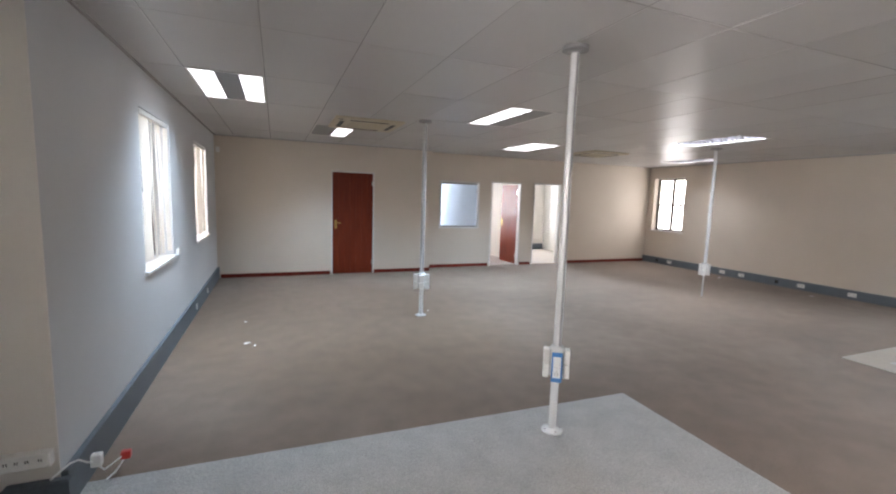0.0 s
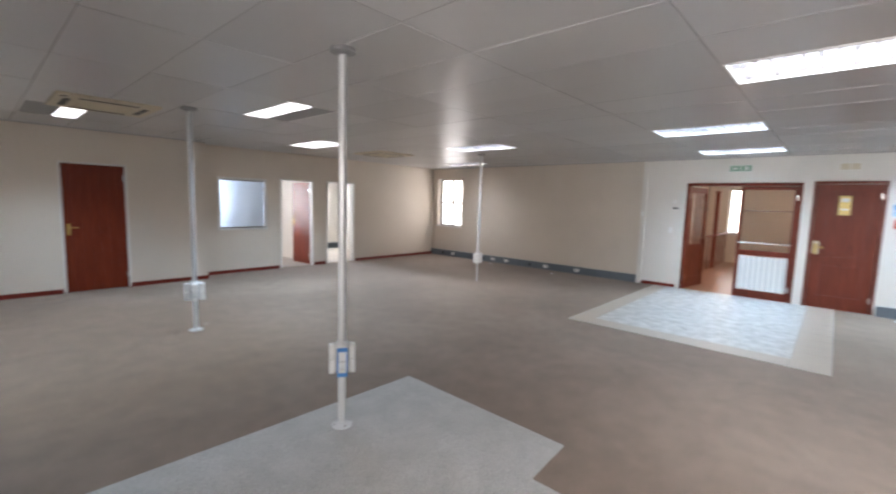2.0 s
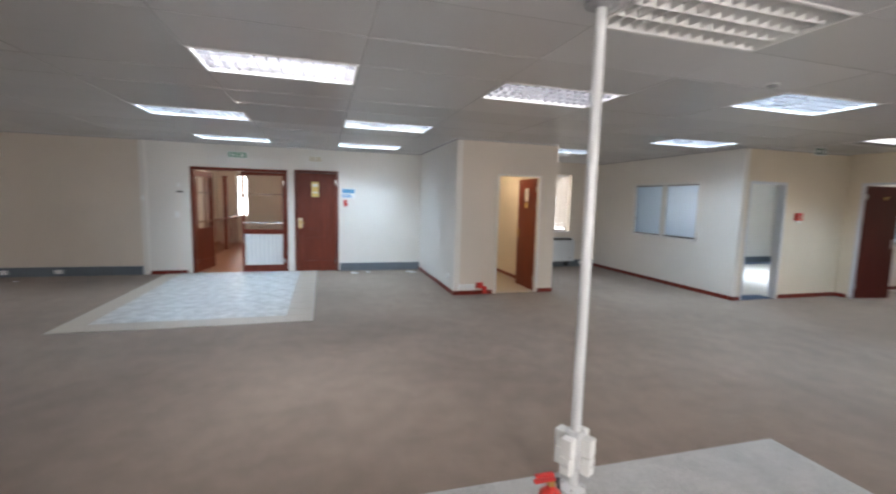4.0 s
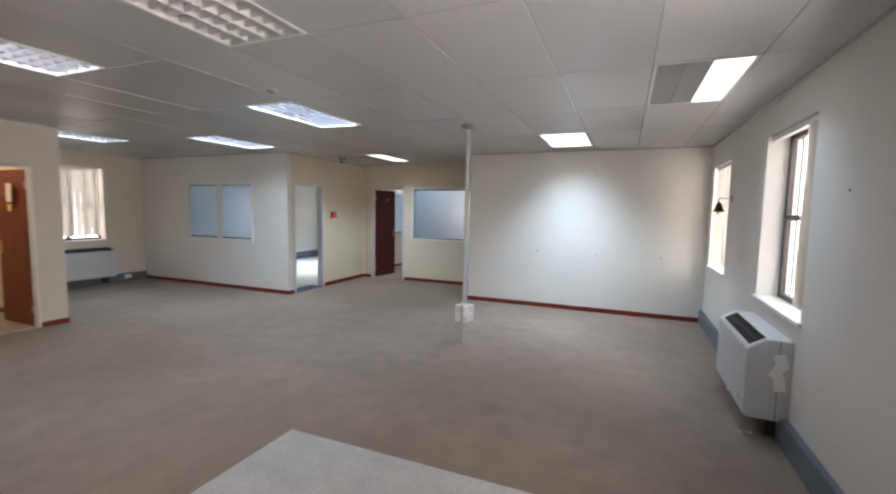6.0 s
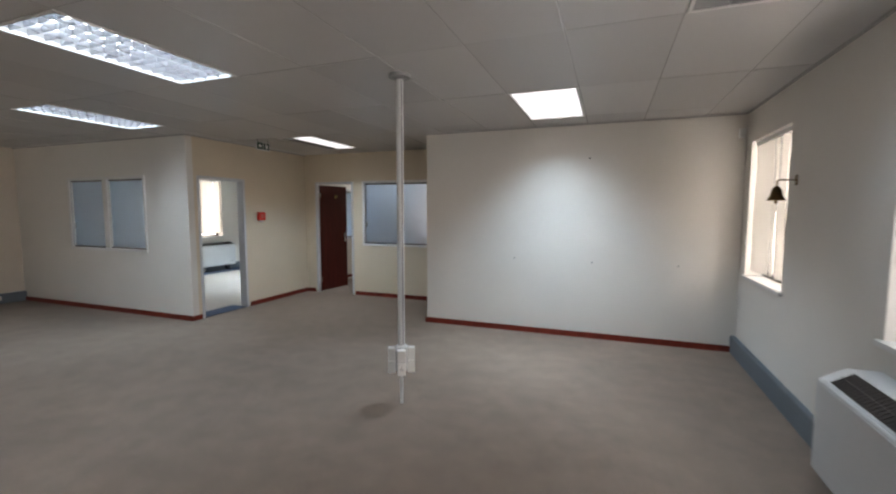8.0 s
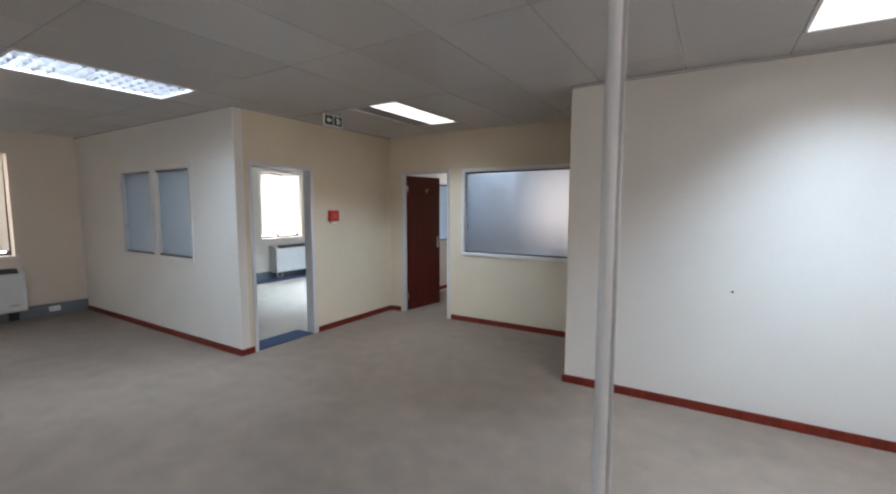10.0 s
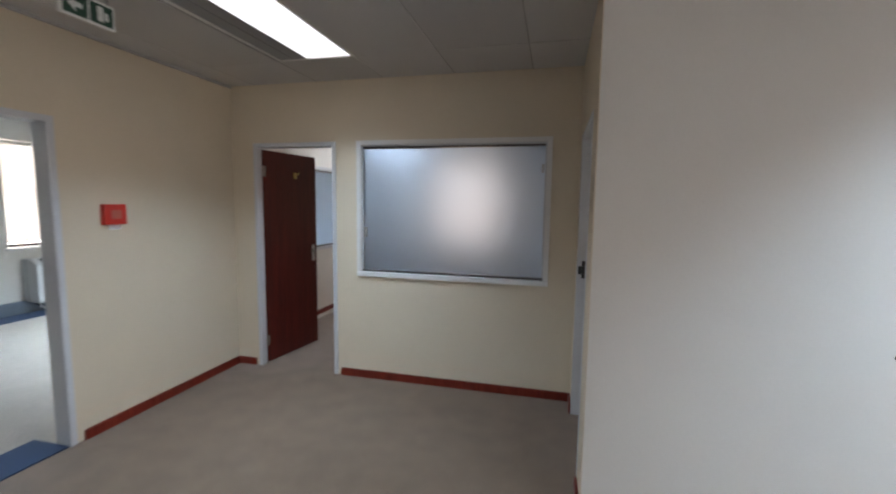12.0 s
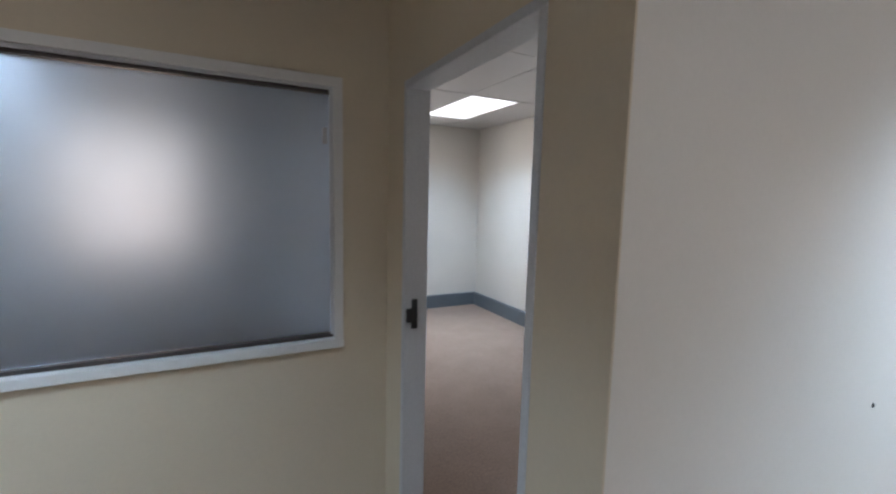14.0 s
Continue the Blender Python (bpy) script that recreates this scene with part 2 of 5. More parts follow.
def boxes(*limits, bevel=0.0):
    bm = bmesh.new()
    for lim in limits:
        box(bm, *lim)
    if bevel:
        bmesh.ops.bevel(bm, geom=bm.edges[:], offset=bevel, segments=2, affect="EDGES", profile=0.6)
    return bm


def lathe(profile, seg=20, cx=0.0, cy=0.0):
    """A turned shape round the z axis from (radius, height) pairs."""
    bm = bmesh.new()
    rings = []
    for r, z in profile:
        rings.append([bm.verts.new((cx + r * math.cos(2 * math.pi * i / seg), cy + r * math.sin(2 * math.pi * i / seg), z)) for i in range(seg)])
    for a, b in zip(rings, rings[1:]):
        for i in range(seg):
            bm.faces.new((a[i], a[(i + 1) % seg], b[(i + 1) % seg], b[i]))
    bm.faces.new(rings[0][::-1])
    bm.faces.new(rings[-1])
    return bm


def prism(outline, lo, hi, axis="y"):
    """An outline of (a, b) pairs, drawn out between lo and hi along an axis."""
    bm = bmesh.new()
    put = {"x": lambda a, b, c: (c, a, b), "y": lambda a, b, c: (a, c, b), "z": lambda a, b, c: (a, b, c)}[axis]
    lows = [bm.verts.new(put(a, b, lo)) for a, b in outline]
    highs = [bm.verts.new(put(a, b, hi)) for a, b in outline]
    bm.faces.new(lows)
    bm.faces.new(highs[::-1])
    for i in range(len(outline)):
        j = (i + 1) % len(outline)
        bm.faces.new((lows[i], highs[i], highs[j], lows[j]))
    bmesh.ops.recalc_face_normals(bm, faces=bm.faces[:])
    return bm


def tube(points, radius, seg=8):
    """A round bar or cable along points."""
    bm = bmesh.new()
    pts = [Vector(p) for p in points]
    rings = []
    for i, p in enumerate(pts):
        d = (pts[min(i + 1, len(pts) - 1)] - pts[max(i - 1, 0)]).normalized()
        side = d.cross(Vector((0, 0, 1)) if abs(d.z) < 0.9 else Vector((1, 0, 0))).normalized()
        up = side.cross(d)
        rings.append([bm.verts.new(p + radius * (math.cos(2 * math.pi * k / seg) * side + math.sin(2 * math.pi * k / seg) * up)) for k in range(seg)])
    for a, b in zip(rings, rings[1:]):
        for k in range(seg):
            bm.faces.new((a[k], a[(k + 1) % seg], b[(k + 1) % seg], b[k]))
    bm.faces.new(rings[0][::-1])
    bm.faces.new(rings[-1])
    bmesh.ops.recalc_face_normals(bm, faces=bm.faces[:])
    return bm


def part(name, bm, material, parent=None, label="", smooth=False):
    """Links a bmesh as one mesh object under a thing or a part."""
    me = bpy.data.meshes.new(name)
    bm.to_mesh(me)
    bm.free()
    me.materials.append(material)
    if smooth:
        for f in me.polygons:
            f.use_smooth = True
    ob = new(name, me)
    if parent:
        ob.parent = parent
    return tagged(ob, label)


def thing(name, label, category, m=None, group="", kind=""):
    """An Empty at a thing's base, which parents its parts."""
    ob = new(name)
    ob.empty_display_size = 0.1
    if m is not None:
        ob.matrix_basis = m
    return tagged(ob, label, category, group, kind)


def structure(name, bm, material, label, category):
    return tagged(part(name, bm, material), label, category, kind="structure")


def wall(name, axis, face, back, a0, a1, z1, openings, material, label):
    """A wall whose face lies on axis = face, thick towards back, with openings (a0, a1, z0, z1) right through it."""
    bm = bmesh.new()
    lo, hi = min(face, back), max(face, back)

    def slab(p, q, r, s):
        if q - p > 1e-4 and s - r > 1e-4:
            box(bm, *((lo, hi, p, q) if axis == "x" else (p, q, lo, hi)), r, s)

    at = a0
    for p, q, r, s in sorted(openings):
        slab(at, p, 0, z1)
        slab(p, q, 0, r)
        slab(p, q, s, z1)
        at = q
    slab(at, a1, 0, z1)
    return structure(name, bm, material, label, "wall")


def skirting(name, axis, face, out, runs, height, thick, material, label):
    """A skirting along a wall's face; out: the sign of the side that it stands on; runs: pairs along the wall."""
    bm = bmesh.new()
    for p, q in runs:
        e, f = (face, face + out * thick)
        lo, hi = min(e, f), max(e, f)
        box(bm, *((lo, hi, p, q) if axis == "x" else (p, q, lo, hi)), 0, height)
    bmesh.ops.bevel(bm, geom=[e for e in bm.edges if abs(e.verts[0].co.z - height) < 1e-4 and abs(e.verts[1].co.z - height) < 1e-4], offset=0.006, segments=2, affect="EDGES")
    return structure(name, bm, material, label, "skirting")

# ---- the large structure ----
H = 2.65          # ceiling height
WN, WS, WM = -0.10, -0.205, -0.36   # faces of the window wall: north, south and in the recess between
E_ = 10.82        # face of the east wall
N1, N2 = 9.455, 9.83       # faces of the north wall
FIN = -7.96       # face of the white end wall
OFF = -6.79       # face of the office's north wall
OX, FX, NB = 6.732, 3.575, -9.31  # nook: east face, west face, back face
CX, CY0, CY1 = 7.98, -2.06, -3.94  # cubicle: front face, north face, south end
FAR = -13.05      # far wall of the south rooms
WIN_Z0, WIN_Z1 = 0.91, 2.31

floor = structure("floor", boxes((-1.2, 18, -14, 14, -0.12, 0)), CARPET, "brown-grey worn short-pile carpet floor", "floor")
structure("ground", boxes((-300, 300, -300, 300, -0.6, -0.5)), GROUND, "pale bare ground outside the building", "ground")
patch = prism([(WS, -2.93), (3.14, -2.93), (3.20, 1.56), (3.67, 1.59), (3.71, 3.20), (WN, 3.27), (WN, 3.06), (WM, 3.06), (WM, -1.20), (WS, -1.20)], 0.0, 0.005, "z")
structure("carpet_patch", patch, PALE, "pale grey unfaded carpet area in the brown carpet", "carpet")

# The first south opening is for an added window that stays out of view.
W_OPEN_S = [(-2.60, -1.52, WIN_Z0, WIN_Z1), (-5.25, -4.15, WIN_Z0, 2.34), (-7.75, -6.70, WIN_Z0, WIN_Z1)]
W_OPEN_N = [(4.74, 5.82, WIN_Z0 + 0.03, WIN_Z1), (7.30, 8.40, WIN_Z0 + 0.02, WIN_Z1)]
structure("wall_west_return", boxes((WM, WS - 0.0005, -1.30, -1.2005, 0, H)), WHITE_WALL, "off-white end of the recess in the window wall", "wall")
# The opening in the recess is for an added, unseen window too.
wall("wall_west_middle", "x", WM, WM - 0.26, -1.30, 3.06, H, [(-0.06, 1.02, WIN_Z0, WIN_Z1)], WHITE_WALL, "off-white painted window wall in the recess")
wall("wall_west_south", "x", WS, WS - 0.26, FIN - 0.12, -1.3005, H, W_OPEN_S, WHITE_WALL, "off-white painted window wall")
wall("wall_west_north", "x", WN, WN - 0.26, 3.06, N1 + 0.12, H, W_OPEN_N, SHADED_WALL, "painted window wall beyond the step, its shade put into a greyer colour")
wall("wall_north_west", "y", N1, N1 + 0.49, WN, 4.10, H, [(1.99, 2.83, 0, 2.09)], CREAM, "cream painted wall with a red door")
NW_OPEN = [(4.47, 5.44, 0.95, 2.0), (5.79, 6.61, 0, 2.05), (7.0, 7.82, 0, 2.06)]
wall("wall_north_east", "y", N2, N2 + 0.12, 4.10, E_, H, NW_OPEN, CREAM, "cream painted partition with window and two doorways")
E_OPEN = [(8.66, 9.64, WIN_Z0, 2.33), (0.82, 2.65, 0, 2.17), (-0.23, 0.68, 0, 2.19), (-6.02, -4.92, WIN_Z0, 2.34)]
wall("wall_east_office", "x", E_, E_ + 0.22, FAR, OFF - 0.05, H, [(-11.00, -9.93, WIN_Z0, 2.36)], WHITE_WALL, "off-white outer wall of the office")
wall("wall_east_north", "x", E_, E_ + 0.22, 3.46, N2 + 0.12, H, E_OPEN[:1], CREAM, "cream painted wall with a small window")
wall("wall_east_middle", "x", E_, E_ + 0.22, CY0 - 0.05, 3.46, H, E_OPEN[1:3], WHITE_WALL, "off-white painted wall with the entrance doors")
wall("wall_east_south", "x", E_, E_ + 0.22, OFF - 0.05, CY0 - 0.05, H, E_OPEN[3:], CREAM, "cream painted wall with a blind-covered window")
wall("wall_cubicle_north", "y", CY0, CY0 - 0.10, CX, E_, H, [], WHITE_WALL, "off-white side wall of the small cubicle")
wall("wall_cubicle_front", "x", CX, CX + 0.10, CY1, CY0 - 0.10, H, [(-3.62, -2.82, 0, 2.10)], CREAM, "cream front wall of the cubicle with a doorway")
wall("wall_cubicle_south", "y", CY1, CY1 + 0.10, CX + 0.10, E_, H, [], CREAM, "cream rear wall of the cubicle")
wall("wall_office_north", "y", OFF, OFF - 0.10, OX, E_, H, [(7.62, 9.37, 0.985, 2.075)], WHITE_WALL, "off-white office partition with a frosted window")
wall("wall_office_west", "x", OX, OX + 0.10, NB - 0.10, OFF - 0.10, H, [(-7.79, -6.95, 0, 2.08)], NOOK, "cream office partition with a doorway")
wall("wall_nook_back", "y", NB, NB - 0.10, FX, OX, H, [(3.815, 5.425, 0.97, 2.10), (5.66, 6.49, 0, 2.13)], NOOK, "yellowish cream partition with a frosted window and a door")
wall("wall_nook_west", "x", FX, FX - 0.10, NB - 0.10, FIN - 0.12, H, [(-9.105, -8.205, 0, 2.10)], NOOK, "yellowish cream partition with a doorway")
wall("wall_fin", "y", FIN, FIN - 0.12, WS, FX - 0.005, H, [], WHITE_WALL, "off-white end wall with small screw holes")
# Thin facing without the grey shade colour, so that the step reads brighter.
structure("wall_west_step", boxes((WM, WN, 3.054, 3.0595, 0.0, H)), WHITE_WALL, "off-white end of the window wall step", "wall")
structure("wall_fin_end", boxes((FX - 0.005, FX, FIN - 0.12, FIN - 0.0005, 0, H)), NOOK, "yellowish cream end of the white wall", "wall")
wall("wall_south", "y", FAR, FAR - 0.25, 0.6, E_ + 0.22, H, [(1.97, 3.05, 0.98, 2.40), (4.70, 5.80, WIN_Z0, 2.34)], WHITE_WALL, "off-white far wall of the south rooms")
wall("wall_south_room_west", "x", 0.86, 0.74, FAR, FIN - 0.12, H, [], WHITE_WALL, "off-white wall of the small south room")
wall("wall_south_divider", "x", 3.575, 3.475, FAR, NB - 0.10, H, [], WHITE_WALL, "off-white partition between the south rooms")
wall("wall_office_divider", "x", 6.95, 7.05, FAR, NB - 0.10, H, [(-12.2, -10.4, 0.95, 2.05)], WHITE_WALL, "off-white partition with a frosted window")
wall("wall_north_outer", "y", 12.75, 13.0, 3.9, 10.2, H, [(4.35, 5.35, 0.9, 2.3), (7.4, 8.6, 0.9, 2.3)], WHITE_WALL, "off-white outer wall of the north rooms")
wall("wall_north_divider", "x", 6.78, 6.88, N2 + 0.12, 12.75, H, [], WHITE_WALL, "off-white partition between the north rooms")
wall("wall_north_room_west", "x", 4.2, 4.1, N2 + 0.12, 12.75, H, [], WHITE_WALL, "off-white wall of the north room")
wall("wall_north_room_east", "x", 9.3, 9.4, N2 + 0.12, 12.75, H, [], WHITE_WALL, "off-white wall of the north room")
wall("wall_corridor_north", "y", 3.45, 3.55, E_ + 0.22, 17.0, H, [], CREAM, "cream wall of the corridor")
wall("wall_corridor_south", "y", 0.10, 0.0, E_ + 0.22, 17.0, H, [], CREAM, "cream wall of the corridor")
wall("wall_corridor_end", "x", 17.0, 17.2, 0.0, 3.55, H, [(2.54, 2.90, 0.9, 2.3)], CREAM, "cream end wall of the corridor with a window")

# floors of the side rooms
structure("floor_office", boxes((OX + 0.10, E_, FAR, OFF - 0.10, 0, 0.005)), ROOM_CARPET, "tan carpet floor of the office", "floor")
structure("floor_office_border", boxes((10.42, E_ - 0.052, FAR, OFF - 0.10, 0.0052, 0.0095)), BLUE_CARPET, "dark blue carpet border along the office wall", "carpet")
structure("floor_threshold", boxes((OX - 0.0, OX + 0.30, -7.755, -6.985, 0.002, 0.009)), BLUE_CARPET, "dark blue carpet strip in the doorway", "carpet")
structure("floor_south_room", boxes((0.86, 3.475, FAR, FIN - 0.12, 0, 0.005)), SMALL_ROOM_CARPET, "pinkish brown carpet floor of the small room", "floor")
structure("floor_cubicle", boxes((CX + 0.02, E_, CY1 + 0.10, CY0 - 0.10, 0, 0.005)), BEIGE_TILE, "beige tiled floor of the cubicle", "floor")
structure("floor_corridor", boxes((E_ + 0.0, 17.0, 0.10, 3.45, 0, 0.006)), WARM_FLOOR, "polished orange-brown corridor floor", "floor")
structure("floor_north_rooms", boxes((4.2, 9.3, N2 + 0.06, 12.75, 0, 0.005)), ROOM_CARPET, "tan carpet floor of the north rooms", "floor")

# ceiling of loose boards between thin bars
GY, PY = 3.49, 1.2255


def grid_x(k, j):
    """The bar before board k in row j: the boards of the south rows lie a little off those of the north."""
    return 0.19 + 0.628 * k if j <= -5 else 0.235 + 0.62 * k


def cell(k, j):
    """Centre of the ceiling board k along x and j along y."""
    return (grid_x(k, j) + grid_x(k + 1, j)) / 2, GY + PY * (j + 0.5)


HOLES = {(0, 1), (2, 3), (5, 1), (8, 3), (11, 1), (15, 3), (7, -3), (11, -2), (11, -4), (15, -2), (15, -4), (4, -5), (7, -5), (6, -7), (10, -8), (13, -7), (8, -10), (2, -9), (0, -7), (2, -13), (9, -13), (12, -12)}
bm = bmesh.new()
rng = random.Random(4)
for k in range(-1, 18):
    for j in range(-14, 6):
        if (k, j) in HOLES:
            continue
        x, y = cell(k, j)
        g = 0.0045
        lim = [max(WM - 0.1, grid_x(k, j) + g), min(E_ + 0.1, grid_x(k + 1, j) - g), max(FAR - 0.1, y - PY / 2 + g), min(N2 + 0.1, y + PY / 2 - g)]
        if lim[1] - lim[0] < 0.05 or lim[3] - lim[2] < 0.05:
            continue
        vs = box(bm, *lim, H, H + 0.02)
        drop = rng.uniform(-0.001, 0.003)
        for v in vs:
            v.co.z += drop + rng.uniform(-0.0015, 0.0015)
structure("ceiling", bm, TILE, "white suspended ceiling boards with thin joints", "ceiling")
bm = bmesh.new()
for k in range(-1, 19):
    for j, y0, y1 in ((0, GY - 4 * PY, N2 + 0.1), (-5, FAR, GY - 4 * PY)):
        box(bm, grid_x(k, j) - 0.0038, grid_x(k, j) + 0.0038, y0, y1, H + 0.0025, H + 0.014)
for j in range(-14, 7):
    y = GY + PY * j
    box(bm, WM - 0.1, E_ + 0.1, y - 0.0038, y + 0.0038, H + 0.0032, H + 0.015)
structure("ceiling_bars", bm, TBAR, "glossy grey bars between the ceiling boards", "ceiling")
structure("ceiling_slab", boxes((-1.2, 18, -14, 14, H + 0.16, H + 0.3)), SLAB, "grey slab above the suspended ceiling", "ceiling")
structure("ceiling_corridor", boxes((E_ + 0.12, 17.2, -0.1, 3.65, H, H + 0.03)), TILE, "white corridor ceiling", "ceiling")
structure("ceiling_north_rooms", boxes((4.0, 9.5, N2 + 0.105, 12.9, H, H + 0.03)), TILE, "white ceiling of the north rooms", "ceiling")
bm = bmesh.new()
for lim in ((WS, WS + 0.02, FIN, -1.20, H - 0.018, H - 0.001), (WM, WM + 0.02, -1.20, 3.05, H - 0.018, H - 0.001), (WN, WN + 0.02, 3.06, N1, H - 0.018, H - 0.001), (E_ - 0.02, E_, CY0, N2, H - 0.018, H - 0.001),
            (WN + 0.02, 4.10, N1 - 0.02, N1, H - 0.018, H - 0.001), (WS + 0.02, FX, FIN, FIN + 0.02, H - 0.018, H - 0.001), (OX, E_, OFF, OFF + 0.02, H - 0.018, H - 0.001),
            (CX, E_ - 0.02, CY0, CY0 + 0.02, H - 0.018, H - 0.001), (CX - 0.02, CX, CY1, CY0, H - 0.018, H - 0.001), (OX - 0.02, OX, NB, OFF, H - 0.018, H - 0.001)):
    box(bm, *lim)
structure("trim", bm, TBAR, "thin grey angle trim round the ceiling", "trim")

# skirtings
skirting("baseboard_west_middle", "x", WM, 1, [(-1.20, 3.01)], 0.19, 0.05, SKIRT_GREY, "grey-blue cable trunking in the recess")
skirting("baseboard_west_south", "x", WS, 1, [(FIN, -1.2005)], 0.19, 0.05, SKIRT_GREY, "grey-blue cable trunking along the window wall")
skirting("baseboard_west_north", "x", WN, 1, [(3.06, N1)], 0.215, 0.03, SKIRT_GREY, "grey-blue cable trunking along the window wall")
skirting("baseboard_step", "y", 3.054, -1, [(WM + 0.05, WN + 0.05)], 0.19, 0.05, SKIRT_GREY, "grey-blue cable trunking end")
skirting("baseboard_east", "x", E_, -1, [(3.52, N2), (CY0, -0.26), (OFF, CY1)], 0.17, 0.05, SKIRT_GREY, "grey cable trunking along the wall")
skirting("baseboard_entry", "x", E_, -1, [(2.74, 3.40)], 0.07, 0.018, SKIRT_RED, "red-brown wooden skirting")
skirting("baseboard_north_west", "y", N1, -1, [(WN + 0.05, 1.95), (2.85, 4.10)], 0.07, 0.018, SKIRT_RED, "red-brown wooden skirting")
skirting("baseboard_north_east", "y", N2, -1, [(4.10, 5.75), (6.65, 6.96), (7.86, E_ - 0.05)], 0.07, 0.018, SKIRT_RED, "red-brown wooden skirting")
skirting("baseboard_cubicle_side", "y", CY0, 1, [(CX - 0.018, E_ - 0.05)], 0.07, 0.018, SKIRT_RED, "red-brown wooden skirting")
skirting("baseboard_cubicle_front", "x", CX, -1, [(CY1, -3.64), (-2.76, CY0)], 0.07, 0.018, SKIRT_RED, "red-brown wooden skirting")
skirting("baseboard_cubicle_inside", "y", CY1 + 0.10, 1, [(CX + 0.10, E_)], 0.07, 0.018, SKIRT_RED, "red-brown wooden skirting")
skirting("baseboard_office", "y", OFF, 1, [(OX - 0.018, E_ - 0.05)], 0.07, 0.018, SKIRT_RED, "red-brown wooden skirting")
skirting("baseboard_nook_east", "x", OX, -1, [(NB, -7.85), (-6.93, OFF)], 0.07, 0.018, SKIRT_RED, "red-brown wooden skirting")
skirting("baseboard_nook_back", "y", NB, 1, [(FX + 0.018, 5.62), (6.53, OX - 0.018)], 0.07, 0.018, SKIRT_RED, "red-brown wooden skirting")
skirting("baseboard_nook_west", "x", FX, 1, [(-8.19, FIN + 0.018), (NB, -9.09)], 0.07, 0.018, SKIRT_RED, "red-brown wooden skirting")
skirting("baseboard_fin", "y", FIN, 1, [(WS + 0.05, FX)], 0.07, 0.018, SKIRT_RED, "red-brown wooden skirting")
skirting("baseboard_office_inside", "x", E_, -1, [(FAR, OFF - 0.10)], 0.18, 0.05, SKIRT_GREY, "grey cable trunking in the office")
skirting("baseboard_south_room", "y", FAR, 1, [(0.86, 3.47)], 0.19, 0.05, SKIRT_GREY, "grey cable trunking in the small room")
skirting("baseboard_south_room_west", "x", 0.86, 1, [(FAR + 0.05, FIN - 0.12)], 0.19, 0.05, SKIRT_GREY, "grey cable trunking in the small room")
skirting("baseboard_divider", "x", 6.95, -1, [(FAR, NB - 0.10)], 0.07, 0.018, SKIRT_RED, "red-brown wooden skirting")
skirting("baseboard_north_outer", "y", 12.75, -1, [(6.9, 9.3)], 0.19, 0.05, SKIRT_GREY, "grey cable trunking in the north room")
skirting("baseboard_corridor", "y", 3.45, -1, [(E_ + 0.22, 17.0)], 0.07, 0.018, SKIRT_RED, "red-brown wooden skirting")

# ---- windows, doors ----
# Wall-mounted things: local x runs to the right for someone facing the wall, local y into the wall.
FACE_N, FACE_E, FACE_S, FACE_W = 0, -90, 180, 90


def metal_window(name, m, w, h, label, rows=2, cols=2, depth=0.16):
    """A brown metal window deep in its opening, with a white sill."""
    th = thing(name, label, "window", m, kind="structure")
    f, hw = 0.045, w / 2
    frame_bm = boxes((-hw, hw, depth, depth + 0.05, 0, f), (-hw, hw, depth, depth + 0.05, h - f, h), (-hw, -hw + f, depth, depth + 0.05, f, h - f), (hw - f, hw, depth, depth + 0.05, f, h - f), bevel=0.004)
    fr = part("window_frame", frame_bm, WINDOW_METAL, th)
    for c in range(1, cols):
        x = -hw + w * c / cols
        part("mullion", boxes((x - 0.035, x + 0.035, depth + 0.006, depth + 0.046, f, h - f), bevel=0.003), WINDOW_METAL, fr)
    for c in range(cols):
        x = -hw + w * (c + 0.5) / cols
        part("glazing_bar", boxes((x - 0.008, x + 0.008, depth + 0.012, depth + 0.022, f, h - f)), WINDOW_METAL, fr)
    for r in range(1, rows):
        z = h * r / rows
        part("transom", boxes((-hw + f, hw - f, depth + 0.002, depth + 0.048, z - 0.022, z + 0.022), bevel=0.003), WINDOW_METAL, fr)
    for c in range(cols):
        for r in range(rows):
            x0, x1, z0, z1 = -hw + w * c / cols, -hw + w * (c + 1) / cols, h * r / rows, h * (r + 1) / rows
            p = part("pane", boxes((x0 + 0.02, x1 - 0.02, depth + 0.023, depth + 0.027, z0 + 0.02, z1 - 0.02)), CLEAR, th)
            p.visible_shadow = False
    part("window_sill", boxes((-hw - 0.03, hw + 0.03, -0.03, depth - 0.002, -0.028, 0.004), bevel=0.005), WHITE_FRAME, th, "white painted sill")
    return th


